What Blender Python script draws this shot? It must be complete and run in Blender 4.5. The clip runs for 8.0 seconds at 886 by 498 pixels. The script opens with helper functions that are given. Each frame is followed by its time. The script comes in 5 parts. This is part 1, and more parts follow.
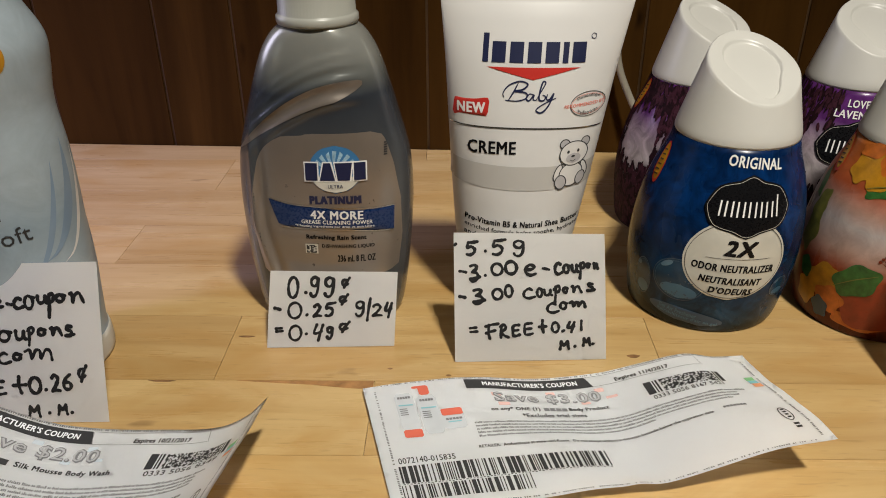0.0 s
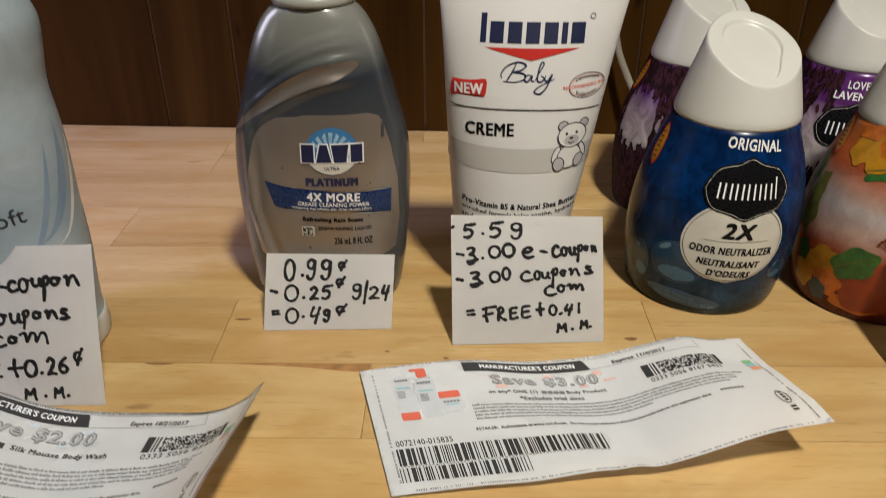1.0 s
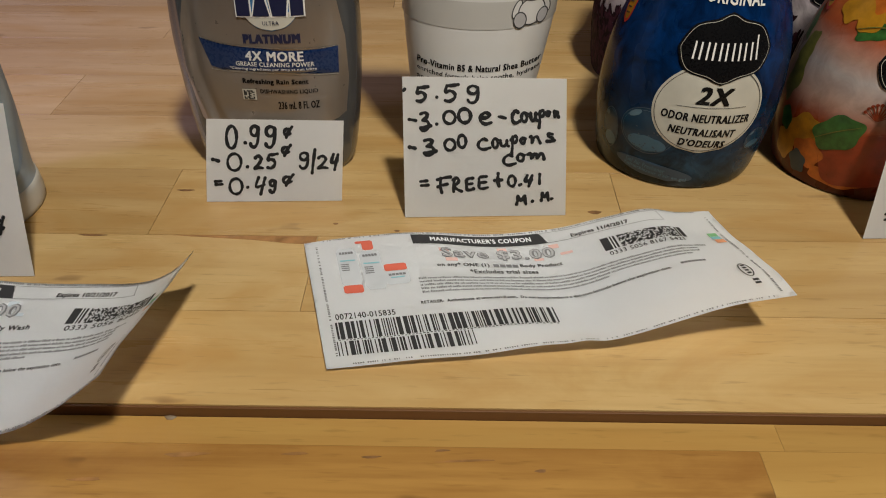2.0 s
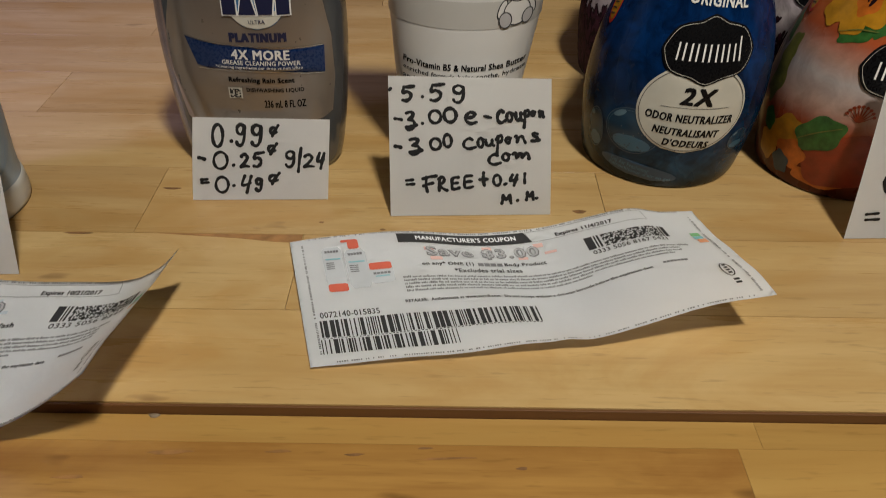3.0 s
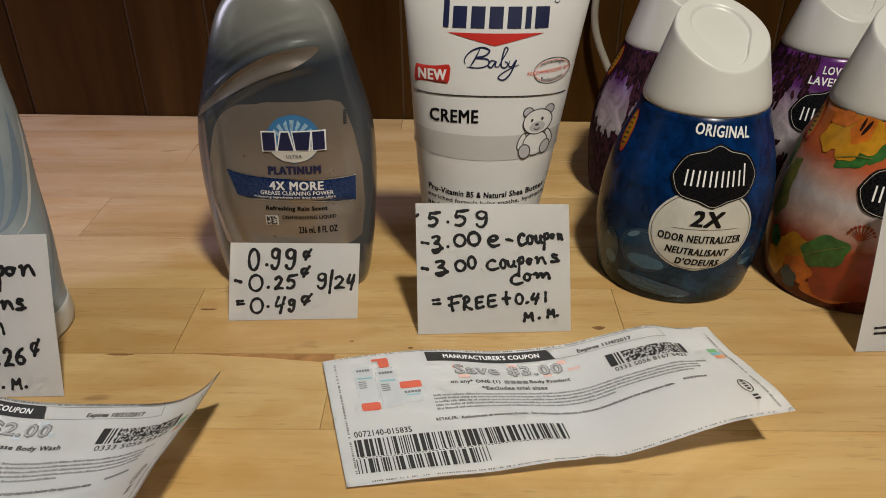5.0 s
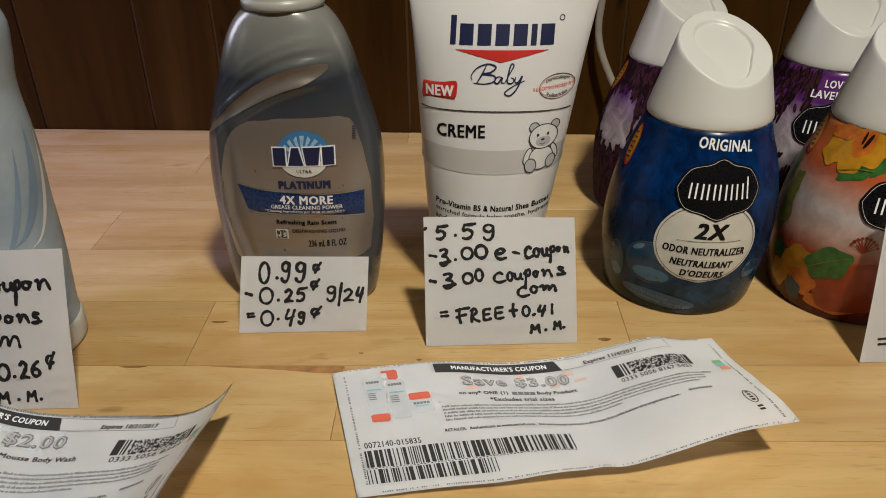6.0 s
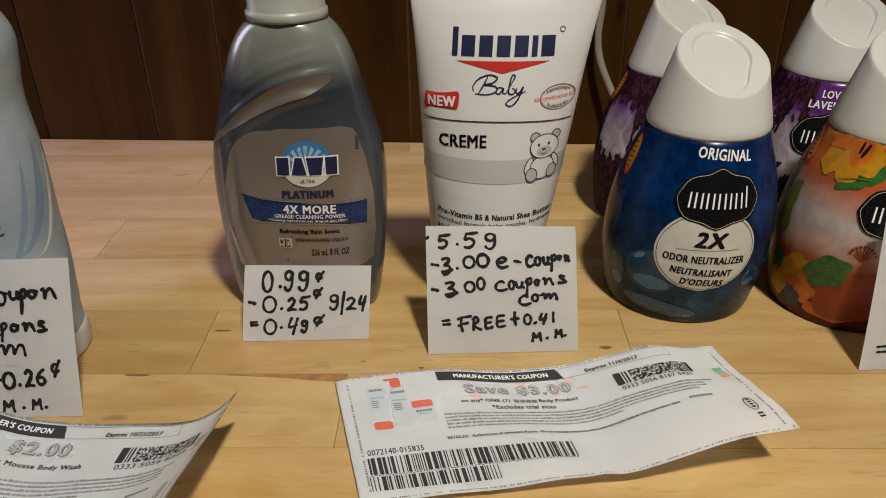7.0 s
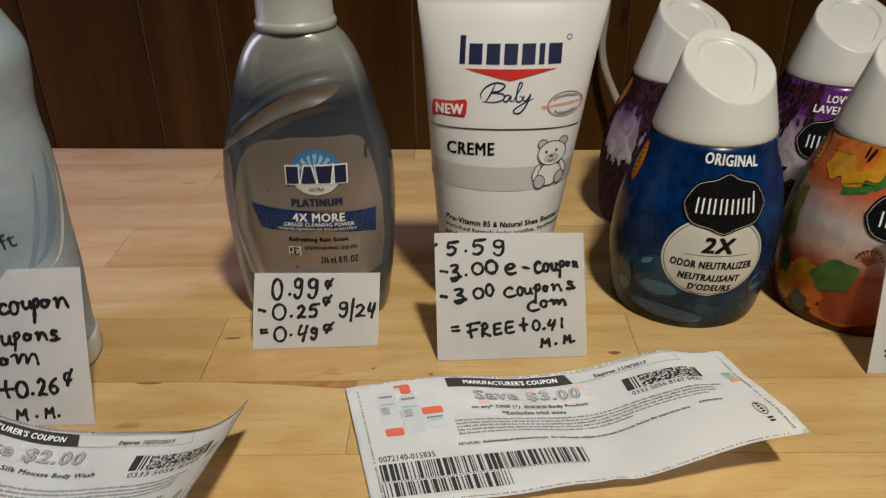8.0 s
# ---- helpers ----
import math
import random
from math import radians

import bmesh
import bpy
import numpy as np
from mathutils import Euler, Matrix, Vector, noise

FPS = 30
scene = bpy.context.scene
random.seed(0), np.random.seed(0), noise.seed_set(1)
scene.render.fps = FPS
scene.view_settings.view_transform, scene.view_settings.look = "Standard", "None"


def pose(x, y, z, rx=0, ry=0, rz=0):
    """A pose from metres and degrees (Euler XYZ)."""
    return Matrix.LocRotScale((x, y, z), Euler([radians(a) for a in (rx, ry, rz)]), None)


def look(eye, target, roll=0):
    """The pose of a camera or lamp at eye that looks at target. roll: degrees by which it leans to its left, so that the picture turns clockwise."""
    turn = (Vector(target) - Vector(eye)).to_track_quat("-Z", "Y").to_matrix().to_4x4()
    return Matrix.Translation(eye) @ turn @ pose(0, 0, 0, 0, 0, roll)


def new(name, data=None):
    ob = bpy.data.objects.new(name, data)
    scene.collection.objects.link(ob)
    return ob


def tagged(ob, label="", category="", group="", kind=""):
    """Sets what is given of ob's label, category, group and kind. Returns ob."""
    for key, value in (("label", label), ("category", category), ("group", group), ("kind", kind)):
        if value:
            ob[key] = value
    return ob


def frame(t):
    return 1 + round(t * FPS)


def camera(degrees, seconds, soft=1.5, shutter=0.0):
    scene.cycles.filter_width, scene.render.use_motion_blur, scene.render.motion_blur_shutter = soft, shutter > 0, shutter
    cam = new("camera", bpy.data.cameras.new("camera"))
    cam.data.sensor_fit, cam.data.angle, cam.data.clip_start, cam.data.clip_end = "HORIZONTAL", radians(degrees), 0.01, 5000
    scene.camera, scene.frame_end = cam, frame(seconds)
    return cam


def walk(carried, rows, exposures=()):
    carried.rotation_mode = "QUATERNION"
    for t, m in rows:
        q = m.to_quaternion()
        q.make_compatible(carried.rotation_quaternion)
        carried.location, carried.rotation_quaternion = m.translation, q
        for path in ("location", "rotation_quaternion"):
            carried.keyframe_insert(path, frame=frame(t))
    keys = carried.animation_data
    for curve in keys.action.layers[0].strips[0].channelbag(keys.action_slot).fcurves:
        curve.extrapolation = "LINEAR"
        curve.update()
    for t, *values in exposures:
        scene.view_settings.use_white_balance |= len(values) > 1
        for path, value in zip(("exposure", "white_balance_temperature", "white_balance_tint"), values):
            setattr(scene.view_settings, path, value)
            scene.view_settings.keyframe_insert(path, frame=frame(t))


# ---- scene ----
cam = camera(60.1, 8.0, soft=0.95, shutter=0.5)
PATH = [
    (0, (0.0000, 0.0001, 0.2234), (-0.1005, 1.7585, -0.7241), -0.24),
    (0.5, (-0.0017, 0.0011, 0.2250), (-0.1040, 1.7530, -0.7343), -0.48),
    (1, (-0.0004, 0.0020, 0.2230), (-0.0911, 1.7374, -0.7670), -0.10),
    (1.5, (0.0123, 0.0142, 0.2077), (-0.0553, 1.6379, -0.9580), 0.44),
    (1.7, (0.0201, 0.0166, 0.2036), (-0.0739, 1.6116, -0.9994), -0.08),
    (2.8, (0.0232, 0.0163, 0.2015), (-0.0363, 1.5856, -1.0369), 1.00),
    (3, (0.0245, 0.0158, 0.2039), (-0.0418, 1.5913, -1.0262), 0.71),
    (3.5, (0.0178, 0.0126, 0.2093), (-0.0302, 1.6359, -0.9580), 1.07),
    (4, (0.0154, 0.0074, 0.2183), (-0.0498, 1.7035, -0.8395), 0.68),
    (4.5, (0.0164, 0.0073, 0.2191), (-0.0636, 1.7232, -0.8052), 0.03),
    (6, (0.0146, 0.0021, 0.2238), (-0.0872, 1.7380, -0.7643), -0.64),
    (6.5, (0.0156, 0.0009, 0.2250), (-0.0950, 1.7406, -0.7553), -0.77),
    (7, (0.0135, -0.0008, 0.2251), (-0.0871, 1.7472, -0.7416), -0.66),
    (7.5, (0.0081, -0.0006, 0.2252), (-0.0928, 1.7491, -0.7383), -0.74),
    (7.9, (0.0083, -0.0009, 0.2255), (-0.0958, 1.7500, -0.7372), -0.75),
    (8, (0.0103, -0.0024, 0.2268), (-0.0952, 1.7519, -0.7277), -1.10),
]
walk(cam, [(t, look(eye, target, roll)) for t, eye, target, roll in PATH],
     [(0, -0.03), (1, -0.05), (1.5, -0.19), (3, -0.52), (3.5, -0.51), (4, -0.53), (4.5, -0.31), (6.5, -0.22), (8, -0.2)])

# ---- light: a warm lamp overhead in front, two added cool lamps at the left ----
world = bpy.data.worlds.new("room_dark")
world.use_nodes = True
scene.world = world
world.node_tree.nodes["Background"].inputs[0].default_value = (0.9, 0.85, 0.8, 1)
world.node_tree.nodes["Background"].inputs[1].default_value = 0.001


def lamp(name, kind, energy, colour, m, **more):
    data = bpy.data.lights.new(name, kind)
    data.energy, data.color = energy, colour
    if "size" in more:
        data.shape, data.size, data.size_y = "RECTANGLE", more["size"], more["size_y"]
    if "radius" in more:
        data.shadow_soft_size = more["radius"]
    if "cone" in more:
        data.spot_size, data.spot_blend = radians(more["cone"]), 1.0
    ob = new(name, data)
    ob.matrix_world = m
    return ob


lamp("shaded_lamp_beam", "SPOT", 80.0, (1.0, 0.95, 0.845), look((0.32, -0.30, 1.36), (0.09, 0.27, 0.0)), radius=0.065, cone=38)
lamp("shaded_lamp_glow", "POINT", 24.0, (1.0, 0.95, 0.845), pose(0.32, -0.30, 1.36), radius=0.065)
# added cool lamps, source unseen: a blue spot tints the table, a weak fill
lamp("cool_tint_spot", "SPOT", 29.0, (0.36, 0.34, 1.0), look((-0.70, 0.14, 0.60), (-0.30, 0.47, 0.0)), radius=0.09, cone=36)
lamp("cool_side_fill", "AREA", 0.8, (0.78, 0.75, 1.0), look((-0.56, 0.50, 0.28), (-0.22, 0.47, 0.0)), size=0.20, size_y=0.25)


# ---- materials ----
class Nodes:
    """A small node-tree writer."""

    def __init__(self, name):
        self.mat = bpy.data.materials.new(name)
        self.mat.use_nodes = True
        self.tree = self.mat.node_tree
        self.bsdf = self.tree.nodes["Principled BSDF"]

    def add(self, kind, **values):
        n = self.tree.nodes.new(kind)
        for k, v in values.items():
            n.inputs[k].default_value = v
        return n

    def link(self, a, b):
        self.tree.links.new(a, b)

    def ramp(self, fac, stops):
        n = self.tree.nodes.new("ShaderNodeValToRGB")
        while len(n.color_ramp.elements) < len(stops):
            n.color_ramp.elements.new(0.5)
        for e, (p, c) in zip(n.color_ramp.elements, stops):
            e.position, e.color = p, (*c, 1)
        self.link(fac, n.inputs[0])
        return n.outputs[0]

    def mix(self, fac, a, b, blend="MIX"):
        n = self.tree.nodes.new("ShaderNodeMix")
        n.data_type, n.blend_type = "RGBA", blend
        for slot, v in ((0, fac), (6, a), (7, b)):
            if isinstance(v, (int, float)):
                n.inputs[slot].default_value = v
            elif isinstance(v, tuple):
                n.inputs[slot].default_value = (*v, 1)
            else:
                self.link(v, n.inputs[slot])
        return n.outputs[2]

    def coords(self, scale=(1, 1, 1), shuffle=False):
        tc = self.tree.nodes.new("ShaderNodeTexCoord")
        mp = self.tree.nodes.new("ShaderNodeMapping")
        mp.inputs["Scale"].default_value = scale
        self.link(tc.outputs["Object"], mp.inputs["Vector"])
        if shuffle:
            info = self.tree.nodes.new("ShaderNodeObjectInfo")
            mul = self.tree.nodes.new("ShaderNodeVectorMath")
            mul.operation = "SCALE"
            mul.inputs[0].default_value = (37.0, 53.0, 19.0)
            self.link(info.outputs["Random"], mul.inputs["Scale"])
            self.link(mul.outputs[0], mp.inputs["Location"])
        return mp.outputs[0]

    def noise(self, vec, scale, detail=4, rough=0.55, distort=0.0):
        n = self.add("ShaderNodeTexNoise", Scale=scale, Detail=detail, Roughness=rough, Distortion=distort)
        self.link(vec, n.inputs["Vector"])
        return n.outputs["Fac"]

    def bump(self, height, strength, distance=0.001):
        n = self.add("ShaderNodeBump", Strength=strength, Distance=distance)
        self.link(height, n.inputs["Height"])
        self.link(n.outputs[0], self.bsdf.inputs["Normal"])

    def colour(self, socket):
        self.link(socket, self.bsdf.inputs["Base Color"])

    def rough(self, fac, lo, hi):
        n = self.add("ShaderNodeMapRange")
        n.inputs["To Min"].default_value, n.inputs["To Max"].default_value = lo, hi
        self.link(fac, n.inputs["Value"])
        self.link(n.outputs[0], self.bsdf.inputs["Roughness"])


def plain(name, colour, rough=0.4, metal=0.0, vary=0.08, scale=60.0, bump=0.05, coat=0.0, sss=0.0, grain=0.06, spec=0.5):
    """Paint, print, paper or plastic with slight mottling and fine relief."""
    k = Nodes(name)
    v = k.coords()
    big, fine = k.noise(v, scale, 3), k.noise(v, scale * 14, 2)
    dark = tuple(c * (1 - vary) for c in colour)
    lite = tuple(min(1, c * (1 + vary)) for c in colour)
    k.colour(k.ramp(big, [(0.3, dark), (0.7, lite)]))
    k.rough(fine, max(0.02, rough - grain), rough + grain)
    k.bsdf.inputs["Metallic"].default_value = metal
    k.bsdf.inputs["Specular IOR Level"].default_value = spec
    k.bsdf.inputs["Coat Weight"].default_value = coat
    k.bsdf.inputs["Coat Roughness"].default_value = 0.12
    if sss:
        k.bsdf.inputs["Subsurface Weight"].default_value = sss
        k.bsdf.inputs["Subsurface Radius"].default_value = (0.004, 0.004, 0.003)
    if bump:
        k.bump(fine, bump, 0.0004)
    return k.mat


def wood(name, pale, deep, fleck, along, rough, fleck_cut=0.69, size=1.0, gloss=0.5, blotch=None, streak=0.27):
    """Boards with grain along one axis, shuffled from board to board."""
    k = Nodes(name)
    stretch = {"x": (2.4, 42.0, 42.0), "z": (26.0, 26.0, 2.2)}[along]
    v = k.coords(tuple(s * size for s in stretch), shuffle=True)
    v2 = k.coords(tuple(s * size * 5 for s in stretch), shuffle=True)
    v3 = k.coords(tuple(s * 0.28 for s in stretch), shuffle=True)
    grain, fine, broad = k.noise(v, 1.0, 6, 0.6, 0.6), k.noise(v2, 1.0, 4, 0.6), k.noise(v3, 1.0, 2, 0.5, 0.8)
    c = k.ramp(grain, [(0.30, deep), (0.47, tuple((a + b) / 2 for a, b in zip(pale, deep))), (0.66, pale)])
    c = k.mix(k.ramp(broad, [(0.35, (0, 0, 0)), (0.7, (0.5, 0.5, 0.5))]), c, tuple(p * 1.08 for p in pale))
    c = k.mix(k.ramp(fine, [(0.48, (0, 0, 0)), (0.72, (streak, streak, streak))]), c, deep)
    if blotch:
        cloud = k.noise(k.coords((9.0, 24.0, 24.0), shuffle=True), 1.0, 5, 0.62, 1.1)
        c = k.mix(k.ramp(cloud, [(0.46, (0, 0, 0)), (0.68, (0.62, 0.62, 0.62))]), c, blotch)
        pores = k.noise(k.coords((70.0, 620.0, 620.0), shuffle=True), 1.0, 2, 0.5)
        c = k.mix(k.ramp(pores, [(0.62, (0, 0, 0)), (0.74, (0.32, 0.32, 0.32))]), c, tuple(d * 0.6 for d in deep))
    spots = k.noise(k.coords((22.0, 60.0, 60.0) if along == "x" else (40.0, 40.0, 12.0), shuffle=True), 1.0, 3, 0.5)
    c = k.mix(k.ramp(spots, [(fleck_cut, (0, 0, 0)), (fleck_cut + 0.09, (0.85, 0.85, 0.85))]), c, fleck)
    info = k.tree.nodes.new("ShaderNodeObjectInfo")
    c = k.mix(1.0, c, k.ramp(info.outputs["Random"], [(0.0, (0.90, 0.87, 0.84)), (0.5, (1.0, 1.0, 1.0)), (1.0, (1.05, 1.03, 0.99))]), "MULTIPLY")
    k.colour(c)
    k.bsdf.inputs["Specular IOR Level"].default_value = gloss
    k.rough(fine, rough - 0.07, rough + 0.1)
    k.bump(fine, 0.16, 0.0006)
    return k.mat


WOOD = wood("honey_wood", (0.57, 0.396, 0.178), (0.385, 0.226, 0.076), (0.15, 0.07, 0.025), "x", 0.28, blotch=(0.43, 0.235, 0.066))
WOOD_LOW = wood("amber_wood", (0.54, 0.305, 0.082), (0.27, 0.115, 0.024), (0.11, 0.045, 0.012), "x", 0.32, 0.62, blotch=(0.26, 0.105, 0.022), streak=0.55)
WOOD_STRIP = wood("straw_wood", (0.50, 0.305, 0.090), (0.34, 0.175, 0.042), (0.15, 0.065, 0.02), "x", 0.30, 0.70, blotch=(0.46, 0.25, 0.066), streak=0.42)
PANEL = wood("dark_panelling", (0.068, 0.0305, 0.0058), (0.021, 0.0086, 0.0015), (0.005, 0.0018, 0.0004), "z", 0.60, 0.67, gloss=0.05)
GROOVE = plain("groove_edge", (0.105, 0.06, 0.028), 0.5)
SEAM = plain("glue_seam", (0.25, 0.13, 0.05), 0.7)
KNOT = plain("knot_brown", (0.20, 0.10, 0.04), 0.5, vary=0.4, scale=300, bump=0)
KNOT_STREAK = plain("heartwood", (0.34, 0.17, 0.06), 0.4, vary=0.3, scale=140, bump=0)
EDGE = wood("stained_edge", (0.16, 0.07, 0.022), (0.10, 0.04, 0.012), (0.05, 0.02, 0.008), "x", 0.5)
PLASTER = plain("room_paint", (0.045, 0.038, 0.030), 0.8, scale=4)
FLOOR = plain("floor_brown", (0.16, 0.10, 0.06), 0.6, scale=6, vary=0.3)
PAPER = plain("card_paper", (0.89, 0.885, 0.875), 0.75, vary=0.015, scale=30, bump=0.1)
COUPON = plain("coupon_paper", (0.90, 0.92, 0.94), 0.7, vary=0.015, scale=24, bump=0.1)
INK = plain("marker_ink", (0.012, 0.012, 0.013), 0.45, bump=0)
PRINT = plain("printer_black", (0.03, 0.03, 0.032), 0.6, bump=0)
PRINT_GREY = plain("printer_grey", (0.20, 0.20, 0.21), 0.6, bump=0)
FINE = plain("fine_print_grey", (0.20, 0.20, 0.21), 0.6, bump=0)
PRINT_RED = plain("printer_red", (0.68, 0.14, 0.085), 0.6, bump=0)
PRINT_PINK = plain("printer_pink", (0.80, 0.52, 0.47), 0.6, bump=0)
PRINT_TEAL = plain("printer_teal", (0.24, 0.52, 0.58), 0.6, bump=0)
PRINT_GREEN = plain("printer_green", (0.22, 0.48, 0.22), 0.6, bump=0)
PRINT_ORANGE = plain("printer_orange", (0.80, 0.36, 0.18), 0.6, bump=0)
PRINT_PALE = plain("printer_pale_blue", (0.62, 0.70, 0.76), 0.6, bump=0)
SAVE_GREY = plain("printer_mid_grey", (0.50, 0.50, 0.51), 0.6, bump=0)
SWIRL = plain("can_swirl_blue", (0.220, 0.310, 0.420), 0.35, vary=0.05, bump=0)
PRINT_HAZE = plain("printer_pale_grey", (0.56, 0.585, 0.61), 0.6, bump=0)
CAP_WHITE = plain("cap_white", (0.58, 0.57, 0.53), 0.36, vary=0.02, scale=40, bump=0.03, grain=0.02)
CAP_CLOUDY = plain("cap_cloudy", (0.36, 0.36, 0.32), 0.35, vary=0.03, bump=0.03)
TUBE_WHITE = plain("tube_white", (0.65, 0.64, 0.625), 0.30, vary=0.012, bump=0, grain=0.01)
TUBE_GREY = plain("tube_band_grey", (0.48, 0.465, 0.44), 0.34, vary=0.015, bump=0.03)
SILVER = plain("silver_foil", (0.42, 0.40, 0.37), 0.25, metal=0.9)
NAVY = plain("navy_print", (0.012, 0.016, 0.055), 0.35, bump=0)
RED = plain("red_print", (0.50, 0.028, 0.020), 0.35, bump=0)
WHITE = plain("white_print", (0.80, 0.79, 0.77), 0.35, bump=0)
BLACK = plain("black_print", (0.006, 0.006, 0.007), 0.28, bump=0, spec=0.2)
BEAR_GREY = plain("toy_grey", (0.42, 0.41, 0.42), 0.4, bump=0)
TAUPE = plain("pearl_label", (0.270, 0.228, 0.192), 0.30, metal=0.5, vary=0.06, scale=30, bump=0, coat=0.3)
TAN_REFLECTION = plain("tan_table_reflection", (0.175, 0.148, 0.125), 0.36, metal=0.35, vary=0.12, scale=60, bump=0)
SKY = plain("badge_sky", (0.045, 0.17, 0.36), 0.3, bump=0)
SKY_PALE = plain("badge_rays", (0.30, 0.47, 0.60), 0.3, vary=0.3, scale=500, bump=0)
ROYAL = plain("royal_blue_band", (0.006, 0.026, 0.105), 0.28, metal=0.1, bump=0)
CREAM = plain("cream_print", (0.57, 0.55, 0.48), 0.35, bump=0)
CORD = plain("cord_white", (0.34, 0.31, 0.25), 0.4)
CHIP = plain("chip_pale", (0.23, 0.17, 0.11), 0.6)
FLORET = plain("floret_purple", (0.013, 0.0035, 0.0060), 0.6, spec=0.12, vary=0.5, scale=400, bump=0)
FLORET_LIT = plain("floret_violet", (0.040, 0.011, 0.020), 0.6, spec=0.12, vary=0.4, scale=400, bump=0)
YELLOW = plain("petal_yellow", (0.45, 0.21, 0.012), 0.3, vary=0.25, scale=160, bump=0)
AMBER = plain("petal_amber", (0.50, 0.13, 0.015), 0.3, vary=0.3, scale=160, bump=0)
CORAL = plain("petal_coral", (0.23, 0.030, 0.010), 0.3, vary=0.25, scale=120, bump=0)
LEAF = plain("leaf_green", (0.028, 0.105, 0.022), 0.3, vary=0.45, scale=220, bump=0)
OLIVE = plain("leaf_olive", (0.15, 0.15, 0.03), 0.3, vary=0.35, scale=220, bump=0)
GEL_DARK = plain("gel_shadow_blue", (0.03, 0.06, 0.10), 0.3, bump=0)
BUBBLE_MID = plain("droplet_mid", (0.045, 0.13, 0.21), 0.3, bump=0)
BUBBLE = plain("droplet_blue", (0.009, 0.043, 0.088), 0.2, vary=0.3, scale=90, bump=0)
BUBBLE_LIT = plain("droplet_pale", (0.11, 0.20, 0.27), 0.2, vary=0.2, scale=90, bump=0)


def sleeve(name, stops, mottle, scale, rough=0.22, dark=0.55, crease=0.12):
    """A printed shrink sleeve: colours by height with a cloudy print."""
    k = Nodes(name)
    v = k.coords()
    sep = k.tree.nodes.new("ShaderNodeSeparateXYZ")
    k.link(v, sep.inputs[0])
    cloud = k.noise(v, scale, 4, 0.6, 0.4)
    add = k.tree.nodes.new("ShaderNodeMath")
    add.operation = "MULTIPLY_ADD"
    k.link(cloud, add.inputs[0])
    add.inputs[1].default_value = mottle
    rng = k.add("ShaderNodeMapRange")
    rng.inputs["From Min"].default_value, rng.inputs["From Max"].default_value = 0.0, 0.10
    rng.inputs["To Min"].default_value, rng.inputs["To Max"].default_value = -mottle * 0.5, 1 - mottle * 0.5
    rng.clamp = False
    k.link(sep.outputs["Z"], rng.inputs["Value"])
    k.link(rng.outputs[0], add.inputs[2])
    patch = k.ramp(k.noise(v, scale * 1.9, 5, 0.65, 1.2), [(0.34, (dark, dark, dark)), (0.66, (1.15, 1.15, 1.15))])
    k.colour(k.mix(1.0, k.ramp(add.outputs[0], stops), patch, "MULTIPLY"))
    k.bsdf.inputs["Coat Weight"].default_value = 0.05
    k.bsdf.inputs["Specular IOR Level"].default_value = 0.22
    k.bsdf.inputs["Coat Roughness"].default_value = 0.1
    wrinkle = k.noise(k.coords((1, 1, 0.4)), 70, 3)
    k.rough(wrinkle, rough - 0.05, rough + 0.1)
    k.bump(wrinkle, crease, 0.0006)
    return k.mat


# lowest stops darkened: the shadow line at the foot is painted into the blue print
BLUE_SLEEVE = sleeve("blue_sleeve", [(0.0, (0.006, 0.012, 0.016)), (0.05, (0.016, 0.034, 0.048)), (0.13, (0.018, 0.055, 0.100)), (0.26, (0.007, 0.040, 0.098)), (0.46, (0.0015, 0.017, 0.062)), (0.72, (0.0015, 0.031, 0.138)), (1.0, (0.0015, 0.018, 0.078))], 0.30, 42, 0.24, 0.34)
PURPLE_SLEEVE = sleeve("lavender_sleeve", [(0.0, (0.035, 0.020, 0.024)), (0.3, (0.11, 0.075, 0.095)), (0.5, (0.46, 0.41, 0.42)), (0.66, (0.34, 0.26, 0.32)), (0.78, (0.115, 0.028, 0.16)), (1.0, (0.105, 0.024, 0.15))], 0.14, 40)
# lower orange stops are dimmed to hold the shade behind the leaning card
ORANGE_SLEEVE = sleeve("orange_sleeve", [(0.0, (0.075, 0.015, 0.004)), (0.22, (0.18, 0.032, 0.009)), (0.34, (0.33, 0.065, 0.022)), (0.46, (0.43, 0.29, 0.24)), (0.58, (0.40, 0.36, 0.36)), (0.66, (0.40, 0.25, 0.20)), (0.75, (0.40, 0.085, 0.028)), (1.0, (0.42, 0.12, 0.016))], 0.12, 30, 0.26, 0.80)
MOUSSE = sleeve("pale_blue_can", [(0.0, (0.315, 0.385, 0.465)), (0.35, (0.270, 0.345, 0.415)), (0.55, (0.345, 0.410, 0.460)), (0.8, (0.285, 0.360, 0.420)), (1.0, (0.370, 0.435, 0.480))], 0.35, 22, 0.34, 0.96, 0.02)
SOAP = Nodes("soap_bottle")
_v = SOAP.coords()
_s = SOAP.tree.nodes.new("ShaderNodeSeparateXYZ")
SOAP.link(_v, _s.inputs[0])
_r = SOAP.add("ShaderNodeMapRange")
_r.inputs["From Min"].default_value, _r.inputs["From Max"].default_value = 0.0, 0.16
SOAP.link(_s.outputs["Z"], _r.inputs["Value"])
SOAP.colour(SOAP.mix(SOAP.ramp(SOAP.noise(_v, 55, 3), [(0.3, (0, 0, 0)), (0.7, (0.2, 0.2, 0.2))]), SOAP.ramp(_r.outputs[0], [(0.0, (0.10, 0.11, 0.12)), (0.30, (0.130, 0.134, 0.138)), (0.60, (0.085, 0.092, 0.102)), (0.755, (0.040, 0.048, 0.064)), (0.80, (0.17, 0.18, 0.172)), (0.86, (0.34, 0.345, 0.315)), (1.0, (0.42, 0.42, 0.375))]), (0.14, 0.15, 0.16)))
